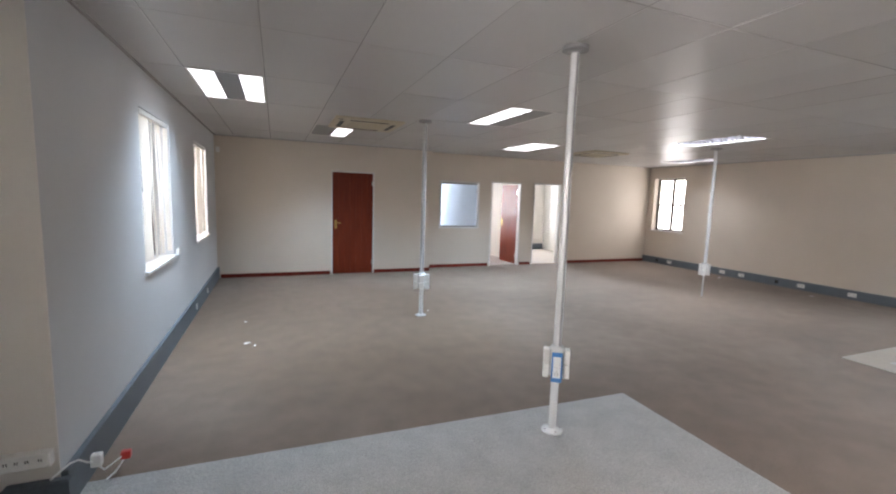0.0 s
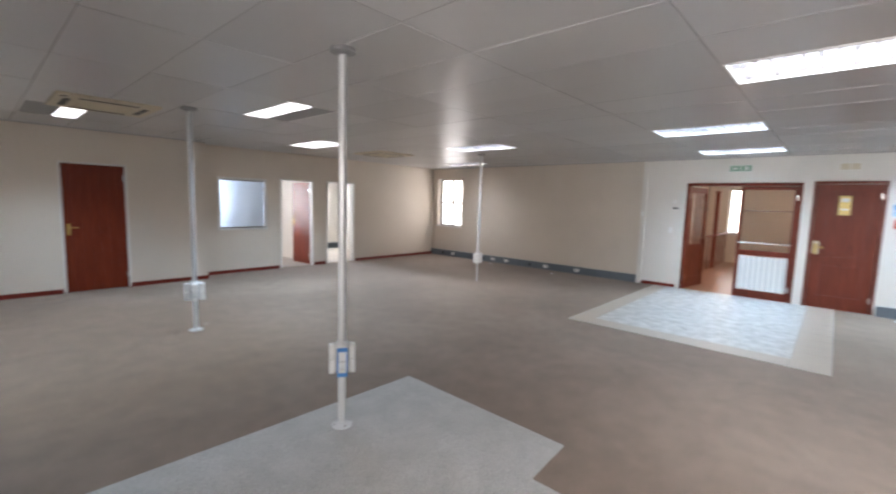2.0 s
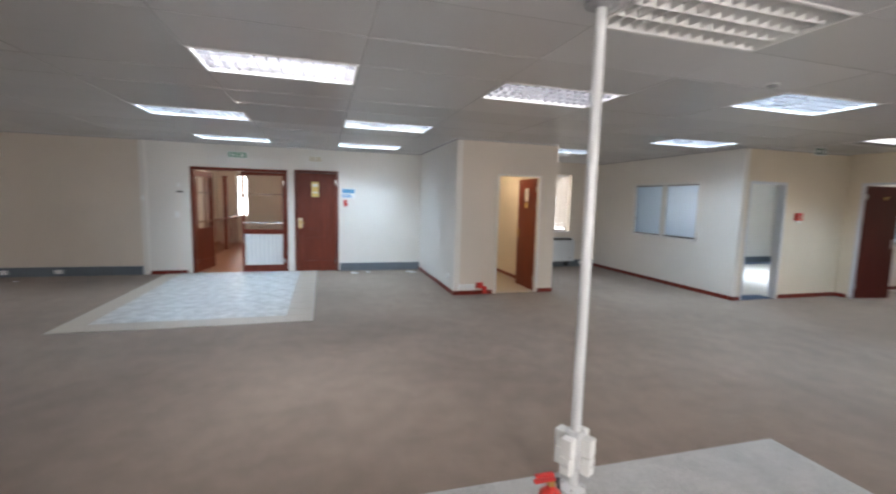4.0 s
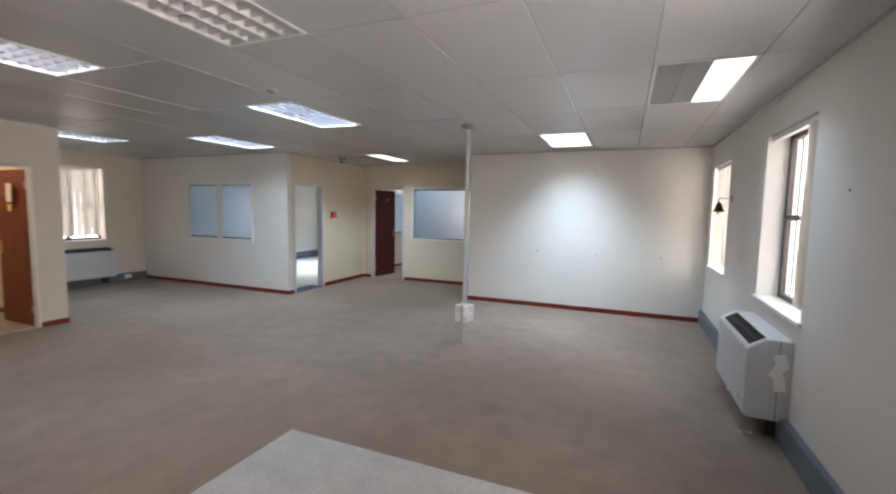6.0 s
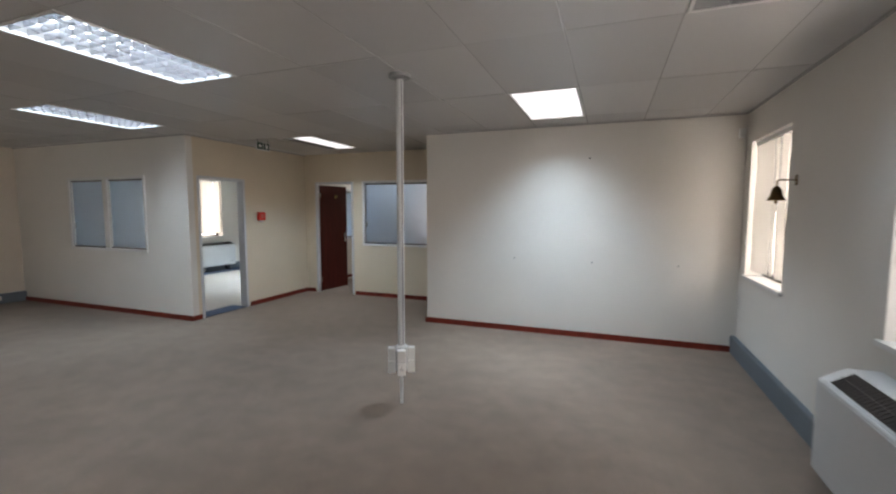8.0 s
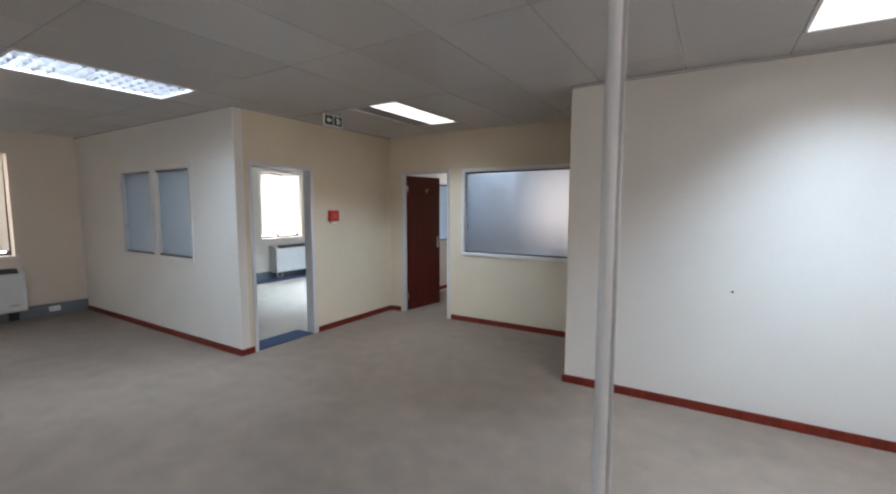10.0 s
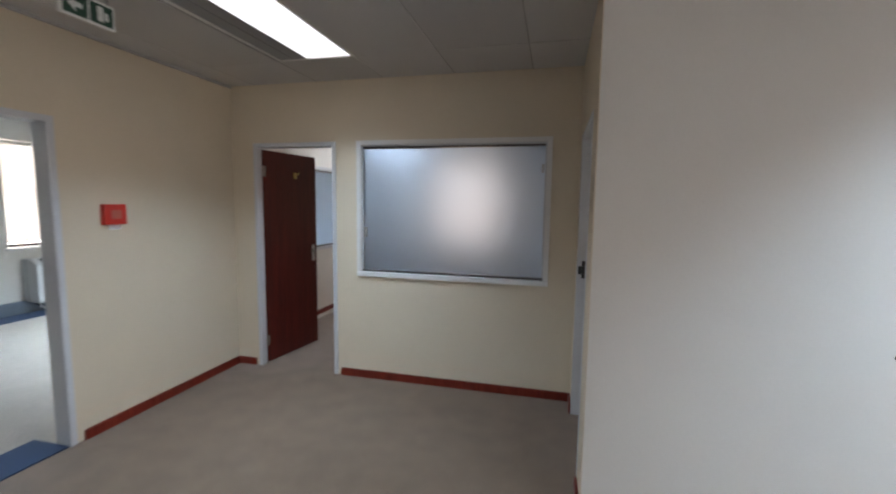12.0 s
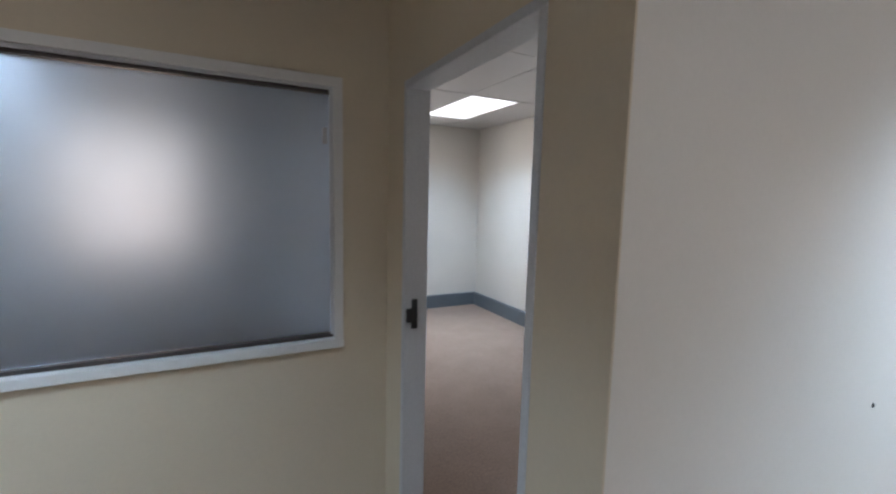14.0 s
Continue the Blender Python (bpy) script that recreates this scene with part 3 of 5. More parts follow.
def vertical_blind(m, w, h, label, n=12, gathered=None, seed=1, out=0.07, sway=8):
    """Cream cloth strips on a rail, some hanging askew."""
    r = random.Random(seed)
    th = thing("vertical_blind", label, "blind", m)
    part("rail", boxes((-w / 2, w / 2, out - 0.02, out + 0.02, -0.04, 0.0), bevel=0.004), WHITE_FRAME, th)
    for i in range(n):
        x = -w / 2 + w * (i + 0.5) / n + r.uniform(-0.01, 0.01) if gathered is None else gathered + 0.022 * i
        a = radians(r.uniform(-sway, sway) if gathered is None else r.uniform(60, 80))
        c, s, hw = math.cos(a), math.sin(a), 0.05
        bm = bmesh.new()
        lean = r.uniform(-0.02, 0.02)
        rows_ = []
        for q in range(6):
            z, b = -0.04 - (h - 0.06 + r.uniform(-0.004, 0.004)) * q / 5, 0.006 * math.sin(q * 1.3 + i)
            rows_.append([bm.verts.new((x + lean * q / 5 + u * c * hw - b * s, out + 0.004 * (i % 2) + u * s * hw * 0.6 + b, z)) for u in (-1, 0, 1)])
        for p, q in zip(rows_, rows_[1:]):
            for u in range(2):
                bm.faces.new((p[u], p[u + 1], q[u + 1], q[u]))
        part("slat", bm, BLIND, th, smooth=True)
    return th


def inner_window(name, m, w, h, label, panes=1, white=False):
    """A grey-framed frosted window in a partition."""
    th = thing(name, label, "window", m, kind="structure")
    hw, f = w / 2, 0.035
    part("window_frame", boxes((-hw - 0.03, hw + 0.03, -0.012, 0.105, h - 0.01, h + 0.03), (-hw - 0.03, hw + 0.03, -0.02, 0.105, -0.03, 0.01), (-hw - 0.03, -hw + 0.01, -0.012, 0.105, 0.01, h - 0.01), (hw - 0.01, hw + 0.03, -0.012, 0.105, 0.01, h - 0.01), bevel=0.003), WHITE_FRAME if white or panes > 1 else FRAME, th)
    part("inner_lip", boxes((-hw + 0.0105, hw - 0.0105, 0.002, 0.018, h - 0.022, h - 0.0105), (-hw + 0.0105, -hw + 0.024, 0.002, 0.018, 0.0285, h - 0.0225), (hw - 0.024, hw - 0.0105, 0.002, 0.018, 0.0285, h - 0.0225)), FRAME, th, "grey stepped inner lip")
    part("track", boxes((-hw + 0.01, hw - 0.01, 0.02, 0.09, h - 0.035, h - 0.0105), (-hw + 0.01, hw - 0.01, 0.02, 0.09, 0.0105, 0.028)), WINDOW_METAL, th, "dark sliding track")
    for i in range(panes):
        x0, x1 = -hw + w * i / panes, -hw + w * (i + 1) / panes
        y = 0.04 + 0.025 * (i % 2)
        part("pane", boxes((x0 + 0.018, x1 - 0.018, y, y + 0.006, 0.03, h - 0.038)), FROST, th)
        if i:
            part("mullion", boxes((x0 - 0.055, x0 + 0.055, -0.006, 0.035, 0.01, h - 0.01), bevel=0.003), WHITE_FRAME, th)
    part("catch", boxes((-hw + 0.03, -hw + 0.05, 0.018, 0.038, h * 0.28, h * 0.36), (hw - 0.05, hw - 0.03, 0.018, 0.038, h * 0.78, h * 0.84), bevel=0.003), FRAME, th)
    return th


def door_frame(th, w, h, material, thick=0.10, width=0.045, proud=0.015):
    hw = w / 2
    part("door_frame", boxes((-hw - width, -hw, -proud, thick + proud, 0, h), (hw, hw + width, -proud, thick + proud, 0, h), (-hw - width, hw + width, -proud, thick + proud, h, h + width), bevel=0.004), material, th)


def lever(parent, x, y, side, z=1.02, material=BRASS):
    """A lever handle on its plate, standing out of the leaf's face at y towards side."""
    h = part("handle_plate", boxes((x - 0.022, x + 0.022, min(y, y + side * 0.007), max(y, y + side * 0.007), z - 0.09, z + 0.09), bevel=0.003), material, parent)
    d = -1 if x > 0.4 else 1
    part("handle", tube([(x, y, z + 0.03), (x, y + side * 0.05, z + 0.03), (x + d * 0.02, y + side * 0.055, z + 0.03), (x + d * 0.11, y + side * 0.055, z + 0.028)], 0.009), material, h)


def leaf(parent, w, h, material, style, swing, hinge_right=False, handle=BRASS, y0=0.0, at=None):
    """A door leaf from its hinge: local x away from the hinge. style: boarded, flush, panelled or glazed."""
    base = new("door_leaf")
    base.parent = parent
    t = 0.042
    x0 = at if at is not None else (w / 2 if hinge_right else -w / 2)
    base.matrix_basis = pose(x0, y0, 0.008, 0, 0, swing)
    bm = bmesh.new()
    d = -1 if hinge_right else 1

    def bx(a, b, y0_, y1_, z0, z1):
        box(bm, min(d * a, d * b), max(d * a, d * b), y0_, y1_, z0, z1)

    if style == "boarded":
        n = 7
        for i in range(n):
            bx(w * i / n + 0.0025, w * (i + 1) / n - 0.0025, 0, t, 0, h)
        bx(0.002, w - 0.002, 0.004, t - 0.004, 0.002, h - 0.002)
    elif style == "flush":
        bx(0, w, 0, t, 0, h)
    else:
        s, low, top = (0.055, 0.14, 0.06) if style == "glazed" and hinge_right else (0.11, 0.22, 0.12)
        bx(0, s, 0, t, 0, h)
        bx(w - s, w, 0, t, 0, h)
        bx(s, w - s, 0, t, 0, low)
        bx(s, w - s, 0, t, h - top, h)
        bx(s, w - s, 0, t, 0.80, 0.90)
    slab = part("slab", bm, material, base)
    if style == "panelled":
        for z0, z1 in ((0.22, 0.80), (0.90, h - 0.12)):
            p = prism([(min(d * 0.11, d * (w - 0.11)), z0), (max(d * 0.11, d * (w - 0.11)), z0), (max(d * 0.11, d * (w - 0.11)), z1), (min(d * 0.11, d * (w - 0.11)), z1)], 0.014, t - 0.014, "y")
            part("panel", p, material, base)
            lo, hi = sorted((d * 0.16, d * (w - 0.16)))
            part("panel", boxes((lo, hi, 0.006, t - 0.006, z0 + 0.06, z1 - 0.06), bevel=0.005), material, base)
    if style == "glazed":
        lo, hi = sorted((d * s, d * (w - s)))
        part("kick_panel", boxes((lo, hi, 0.012, t - 0.012, low, 0.80)), WHITE_PLASTIC if hinge_right else material, base)
        if hinge_right:
            for i in range(9):
                xs = lo + (hi - lo) * (i + 0.5) / 9
                part("slat", boxes((xs - 0.022, xs + 0.022, 0.004, 0.0115, low + 0.02, 0.78), bevel=0.002), POLE_PAINT, base)
        part("pane", boxes((lo, hi, t / 2 - 0.003, t / 2 + 0.003, 0.90, h - top)), CLEAR, base)
        lo2, hi2 = sorted((d * 0.02, d * (w - 0.02)))
        part("push_bar", tube([(lo2, -0.04, 1.04), (hi2, -0.04, 1.04)], 0.014), CHROME, base)
        part("push_bar", tube([(lo2, -0.04, 1.64), (hi2, -0.04, 1.64)], 0.008), WINDOW_METAL, base)
    if style != "glazed":
        lever(slab, d * (w - 0.06), 0, -1, material=handle)
        lever(slab, d * (w - 0.06), t, 1, material=handle)
    for z in (0.22, h - 0.2):
        part("hinge", boxes((-0.014 if d > 0 else -0.03, 0.03 if d > 0 else 0.014, -0.006, -0.001, z - 0.05, z + 0.05), bevel=0.001), CHROME, base)
    return base


# window wall
# The last two windows listed are unseen, added to light the west side.
for name, y0, y1, z0, x, lab in (("window_1", 4.74, 5.82, WIN_Z0 + 0.03, WN, "brown metal window behind cream vertical blinds"), ("window_2", 7.30, 8.40, WIN_Z0 + 0.02, WN, "brown metal window behind cream vertical blinds"),
                                 ("window_3", -5.25, -4.15, WIN_Z0, WS, "bare brown metal window in a deep white reveal"), ("window_4", -7.75, -6.70, WIN_Z0, WS, "brown metal window behind cream blinds and a brass bell"), ("added_window_17", -2.60, -1.52, WIN_Z0, WS, "bare brown metal window in a white reveal"), ("added_window_18", -0.06, 1.02, WIN_Z0, WM, "bare brown metal window in a white reveal")):
    z1 = 2.34 if name == "window_3" else WIN_Z1
    metal_window(name, pose(x, (y0 + y1) / 2, z0, 0, 0, FACE_W), y1 - y0, z1 - z0, lab)
    wide = 1.9 if name == "window_3" else 1.0
    window_light(name + "_sky", x - 0.30, (y0 + y1) / 2 - (wide - 1) * 0.45, (z0 + z1) / 2, (y1 - y0) * wide, z1 - z0, 0, (0.3 + 0.7 * wide) * {"window_1": 26, "window_2": 62, "window_4": 150, "added_window_17": 74, "added_window_18": 90}.get(name, 56))
metal_window("window_5", pose(E_, 9.15, WIN_Z0, 0, 0, FACE_E), 0.98, 2.33 - WIN_Z0, "bare brown metal window in a white reveal")
window_light("window_5_sky", E_ + 0.27, 9.15, 1.62, 0.98, 1.42, 180, 30)
metal_window("window_6", pose(E_, -5.47, WIN_Z0, 0, 0, FACE_E), 1.10, 2.34 - WIN_Z0, "brown metal window behind cream vertical blinds")
window_light("window_6_sky", E_ + 0.27, -5.47, 1.62, 1.10, 1.42, 180, 62)
metal_window("window_7", pose(E_, -10.465, WIN_Z0, 0, 0, FACE_E), 1.07, 2.36 - WIN_Z0, "brown metal window behind pale blinds in the office")
window_light("window_7_sky", E_ + 0.27, -10.465, 1.62, 1.10, 1.42, 180, 210)
metal_window("window_8", pose(2.51, FAR, 0.98, 0, 0, FACE_S), 1.08, 1.42, "bare brown metal window of the small room")
window_light("window_8_sky", 2.51, FAR - 0.3, 1.67, 1.08, 1.38, 90, 45)
metal_window("window_9", pose(5.25, FAR, WIN_Z0, 0, 0, FACE_S), 1.10, 2.34 - WIN_Z0, "brown metal window behind the frosted room")
window_light("window_9_sky", 5.25, FAR - 0.3, 1.62, 1.10, 1.42, 90, 15, (1.0, 0.68, 0.47))
metal_window("window_10", pose(4.85, 12.75, 0.9, 0, 0, FACE_N), 1.0, 1.4, "brown metal window of the north room")
window_light("window_10_sky", 4.85, 13.05, 1.6, 1.0, 1.4, -90, 120, (0.93, 0.96, 1.0))
metal_window("window_11", pose(8.0, 12.75, 0.9, 0, 0, FACE_N), 1.2, 1.4, "brown metal window of the north room")
window_light("window_11_sky", 8.0, 13.05, 1.6, 1.2, 1.4, -90, 150, (0.84, 0.92, 1.0))
metal_window("window_12", pose(17.0, 2.72, 0.9, 0, 0, FACE_E), 0.36, 1.4, "bright window at the end of the corridor")
window_light("window_12_sky", 17.25, 2.72, 1.6, 0.36, 1.4, 180, 18, (1.0, 0.93, 0.85))

vertical_blind(pose(WN, 5.28, WIN_Z1 - 0.01, 0, 0, FACE_W), 1.02, 1.32, "cream vertical blind hanging in the window, some strips askew", seed=2, out=0.02, sway=26)
vertical_blind(pose(WN, 7.85, WIN_Z1 - 0.01, 0, 0, FACE_W), 1.04, 1.33, "cream vertical blind hanging in the window", seed=3, out=0.02, sway=24)
vertical_blind(pose(WS, -4.70, 2.33, 0, 0, FACE_W), 1.04, 1.36, "cream vertical blind drawn aside against the reveal", n=8, gathered=0.36, seed=4, out=0.04)
vertical_blind(pose(WS, -7.225, WIN_Z1 - 0.01, 0, 0, FACE_W), 0.98, 1.34, "cream vertical blind behind a brass bell", n=11, seed=5, out=0.045, sway=38)
vertical_blind(pose(E_, -5.47, 2.33, 0, 0, FACE_E), 1.04, 1.36, "cream vertical blind above the heater casing", seed=7)
vertical_blind(pose(E_, -10.465, 2.35, 0, 0, FACE_E), 1.04, 1.38, "pale vertical blind in the office", seed=9)

inner_window("window_13", pose(4.955, N2, 0.95, 0, 0, FACE_N), 0.97, 1.05, "white-framed frosted window in the cream partition", white=True)
inner_window("window_14", pose(8.495, OFF, 0.985, 0, 0, FACE_S), 1.75, 1.09, "white-framed sliding frosted window of the office", panes=2)
inner_window("window_15", pose(4.62, NB, 0.97, 0, 0, FACE_S), 1.61, 1.13, "pale-framed frosted window with daylight glowing behind", white=True)
inner_window("window_16", pose(6.95, -11.3, 0.95, 0, 0, FACE_E), 1.8, 1.10, "grey-framed frosted window between the rooms")

d = thing("door_1", "closed red-brown boarded door in a thin frame", "door", pose(2.41, N1, 0, 0, 0, FACE_N), kind="structure")
door_frame(d, 0.83, 2.085, WHITE_FRAME, thick=0.06, width=0.025)
leaf(d, 0.82, 2.07, RED_WOOD, "boarded", 0, hinge_right=True, y0=0.012)
d = thing("door_2", "open reddish door in the north partition", "door", pose(6.20, N2, 0, 0, 0, FACE_N), kind="structure")
door_frame(d, 0.78, 2.03, WHITE_FRAME, thick=0.12, width=0.03)
leaf(d, 0.77, 2.01, RED_WOOD, "flush", -88, hinge_right=True, y0=0.10)
d = thing("door_3", "empty doorway in the north partition", "doorway", pose(7.41, N2, 0, 0, 0, FACE_N), kind="structure")
door_frame(d, 0.78, 2.04, WHITE_FRAME, thick=0.12, width=0.03)
d = thing("door_4", "half-open glazed double entrance door of red-brown wood", "door", pose(E_, 1.735, 0, 0, 0, FACE_E), kind="structure")
door_frame(d, 1.72, 2.11, PANEL_WOOD, thick=0.22, width=0.055)
leaf(d, 0.855, 2.09, PANEL_WOOD, "glazed", 80, y0=0.09, at=-0.858)
leaf(d, 0.855, 2.09, PANEL_WOOD, "glazed", 0, hinge_right=True, y0=0.05, at=0.858)
d = thing("door_5", "closed panelled door of dark red-brown wood", "door", pose(E_, 0.225, 0, 0, 0, FACE_E), kind="structure")
door_frame(d, 0.83, 2.145, PANEL_WOOD, thick=0.22, width=0.04)
lf = leaf(d, 0.82, 2.125, PANEL_WOOD, "panelled", 0, hinge_right=True, y0=0.02)
part("lock_plate", boxes((-0.80, -0.715, -0.004, -0.0008, 0.93, 1.15), bevel=0.001), CASSETTE, lf, "pale brass lock plate")
d = thing("door_6", "open red-brown door of the cubicle", "door", pose(CX, -3.22, 0, 0, 0, FACE_E), kind="structure")
door_frame(d, 0.78, 2.07, WHITE_FRAME, thick=0.10, width=0.025)
leaf(d, 0.77, 2.05, RED_WOOD, "flush", -91, hinge_right=True, y0=0.09)
d = thing("door_7", "open doorway with a grey steel frame", "doorway", pose(OX, -7.37, 0, 0, 0, FACE_E), kind="structure")
door_frame(d, 0.78, 2.05, FRAME, thick=0.10, width=0.04)
d = thing("door_8", "open dark mahogany door in a grey steel frame", "door", pose(6.075, NB, 0, 0, 0, FACE_S), kind="structure")
door_frame(d, 0.77, 2.09, FRAME, thick=0.10, width=0.035)
leaf(d, 0.76, 2.07, DARK_WOOD, "flush", 82, handle=CHROME, y0=0.06)
d = thing("door_9", "open doorway with a grey steel frame and black latch", "doorway", pose(FX, -8.655, 0, 0, 0, FACE_W), kind="structure")
door_frame(d, 0.84, 2.07, FRAME, thick=0.10, width=0.03, proud=0.004)
part("latch", boxes((-0.42, -0.408, 0.03, 0.055, 1.06, 1.19), (-0.42, -0.405, 0.005, 0.03, 1.09, 1.15), bevel=0.003), BLACK, d)

# ---- ceiling fixtures ----


def fixture_lamp(x, y, z, w, power, spread, color=(0.61, 0.82, 1.0)):
    """The downward light of a lit fixture."""
    li = new("fixture_light", bpy.data.lights.new("fixture_light", "AREA"))
    li.data.shape, li.data.size, li.data.size_y, li.data.spread = "RECTANGLE", w, 1.15, radians(spread)
    li.data.energy, li.data.color = power, color
    li.matrix_world = pose(x, y, z)


def ceiling_light(k, j, style, label, lit=((-0.29, 0.29),), glow=GLOW, at=None, lamp=0.0):
    """A recessed fixture in the place of one ceiling board. lit: stretches across x that shine; style: louvre or panel."""
    x, y = at or cell(k, j)
    th = thing("ceiling_light", label, "ceiling light", pose(x, y, H), group="recessed ceiling lights")
    hx, hy = 0.305, 0.606
    part("rim", boxes((-hx, hx, -hy, -hy + 0.02, -0.004, 0.02), (-hx, hx, hy - 0.02, hy, -0.004, 0.02), (-hx, -hx + 0.02, -hy + 0.02, hy - 0.02, -0.004, 0.02), (hx - 0.02, hx, -hy + 0.02, hy - 0.02, -0.004, 0.02)), WHITE_FRAME, th)
    part("tray", boxes((-hx + 0.005, hx - 0.005, -hy + 0.005, hy - 0.005, 0.085, 0.095), (-hx, -hx + 0.006, -hy, hy, 0.0205, 0.085), (hx - 0.006, hx, -hy, hy, 0.0205, 0.085), (-hx + 0.006, hx - 0.006, -hy, -hy + 0.006, 0.0205, 0.085), (-hx + 0.006, hx - 0.006, hy - 0.006, hy, 0.0205, 0.085)), TRAY if lit else WHITE_FRAME, th)
    if style == "panel":
        at_x = -0.285
        for a, b in sorted(lit):
            if a - at_x > 0.03:
                part("unlit_panel", boxes((at_x, a - 0.004, -hy + 0.022, hy - 0.022, 0.002, 0.01)), TRAY, th, "grey unlit diffuser")
            part("diffuser", boxes((a, b, -hy + 0.022, hy - 0.022, 0.004, 0.012)), PANEL_GLOW if lamp else glow, th, "bright lit diffuser")
            if lamp:
                fixture_lamp(x + (a + b) / 2, y, H + 0.002, b - a - 0.01, lamp * (b - a) * 1.3, 112)
            at_x = b + 0.004
        if 0.285 - at_x > 0.03:
            mid = (at_x + 0.285) / 2
            part("unlit_panel", boxes((at_x, mid - 0.003, -hy + 0.022, hy - 0.022, 0.002, 0.01), (mid + 0.003, 0.285, -hy + 0.022, hy - 0.022, 0.002, 0.01)), TRAY, th, "grey unlit diffuser")
    else:
        for x_ in (-0.21, -0.07, 0.07, 0.21) if lit else ():
            part("tube", tube([(x_, -hy + 0.03, 0.066), (x_, hy - 0.03, 0.066)], 0.014), TUBES_COOL if glow is GLOW_COOL else TUBES, th, "bright lit tube behind the louvre")
        if lit:
            fixture_lamp(x, y, H + 0.049, 0.54, (lamp or 25) * 1.35, 118, (0.56, 0.80, 1.0) if glow is GLOW_COOL else (0.78, 0.90, 1.0))
        else:
            for x_ in (-0.15, 0.15):
                part("tube", tube([(x_, -hy + 0.05, 0.06), (x_, hy - 0.05, 0.06)], 0.013), WHITE_PLASTIC, th)
        bm = bmesh.new()
        for i in range(1, 14):
            yy = -hy + 2 * hy * i / 14
            for a, b in ((-0.283, -0.146), (-0.134, -0.006), (0.006, 0.134), (0.146, 0.283)):
                vs = box(bm, a, b, yy - 0.006, yy + 0.006, 0.006, 0.045)
                for v in vs[:4]:
                    v.co.y = yy + (v.co.y - yy) * 0.25
        for x_ in (-0.14, 0.0, 0.14):
            vs = box(bm, x_ - 0.006, x_ + 0.006, -hy + 0.022, hy - 0.022, 0.004, 0.045)
            for v in vs[:4]:
                v.co.x = x_ + (v.co.x - x_) * 0.3
        part("louvre", bm, LOUVRE if lit else WHITE_FRAME, th, "silver louvre grid" if lit else "pale louvre grid")
    return th


LOUV = "recessed fluorescent fixture with a silver louvre, lit"
ceiling_light(0, 1, "panel", "recessed fixture with two lit strips and a dark middle", ((-0.285, -0.10), (0.10, 0.285)), lamp=68.0)
ceiling_light(2, 3, "panel", "recessed fixture with one lit half and one dark half", ((0.05, 0.285),), lamp=98.0)
ceiling_light(5, 1, "panel", "recessed fixture with one lit half and one dark half", ((-0.285, 0.0),), lamp=84.0)
ceiling_light(8, 3, "panel", "recessed fixture with a bright full diffuser", ((-0.285, 0.285),), lamp=62.0)
for k, j, g in ((11, 1, GLOW), (15, 3, GLOW), (7, -3, GLOW), (11, -2, GLOW_COOL), (11, -4, GLOW_COOL), (15, -2, GLOW_COOL), (15, -4, GLOW_COOL), (7, -5, GLOW), (6, -7, GLOW_COOL), (10, -8, GLOW_COOL), (13, -7, GLOW_COOL)):
    ceiling_light(k, j, "louvre", LOUV, glow=g, lamp={(15, 3): 10, (11, 1): 23, (7, -3): 24, (7, -5): 11, (10, -8): 29, (6, -7): 27, (11, -2): 21, (15, -2): 31, (11, -4): 13, (15, -4): 38, (13, -7): 15}.get((k, j), 25))
ceiling_light(4, -5, "louvre", "recessed fluorescent fixture with a silver louvre, switched off", ())
ceiling_light(8, -10, "panel", "recessed fixture, two thirds of its diffuser lit", ((-0.285, 0.07),), at=(5.508, -8.16), lamp=84.0)
ceiling_light(2, -9, "panel", "recessed fixture with a bright full diffuser", ((-0.285, 0.285),), lamp=78.0)
ceiling_light(0, -7, "panel", "recessed fixture with one lit strip beside grey panels", ((-0.285, -0.06),), lamp=42.0)
ceiling_light(2, -13, "panel", "recessed fixture with a bright full diffuser in the small room", ((-0.285, 0.285),), lamp=45.0)


def cassette(x, y, label):
    """A four-way air conditioner cassette set into the ceiling."""
    th = thing("air_conditioner_cassette", label, "air conditioner", pose(x, y, H), group="ceiling air conditioners")
    s = 0.46
    bm = boxes((-s, s, -s, s, -0.035, -0.002), bevel=0.012)
    part("panel", bm, CASSETTE, th)
    part("grille", boxes(*[(-0.24, 0.24, -0.235 + 0.047 * i, -0.212 + 0.047 * i, -0.042, -0.0355) for i in range(11)]), CASSETTE, th)
    for a in range(4):
        f = part("vane", boxes((-0.26, 0.26, 0.32, 0.38, -0.038, -0.0355)), BLACK, th, "dark air slot")
        f.matrix_basis = pose(0, 0, 0, 0, 0, 90 * a)
    part("badge", boxes((-0.42, -0.36, -0.42, -0.36, -0.037, -0.0353)), BLACK, th)


cassette(2.12, 6.72, "cream ceiling air conditioner cassette with dark slots")
cassette(7.15, 7.82, "cream ceiling air conditioner cassette with dark slots")

det = thing("smoke_detector", "small round grey detector on the ceiling", "detector", pose(3.83, -3.49, H))
part("base", lathe([(0.05, -0.008), (0.055, -0.004), (0.055, -0.001)]), WHITE_PLASTIC, det, smooth=False)
part("sensor", lathe([(0.018, -0.032), (0.034, -0.026), (0.04, -0.0085)]), TRAY, det)

ceiling_light(9, -13, "panel", "recessed fixture with a bright diffuser behind the frosted window", ((-0.285, 0.285),), glow=GLOW_COOL)
# The office fixture is an unseen addition that brightens the room through its doorway.
ceiling_light(12, -12, "panel", "unseen recessed fixture added to brighten the office", ((-0.285, 0.285),), glow=GLOW_COOL, lamp=290)
# ---- power poles ----


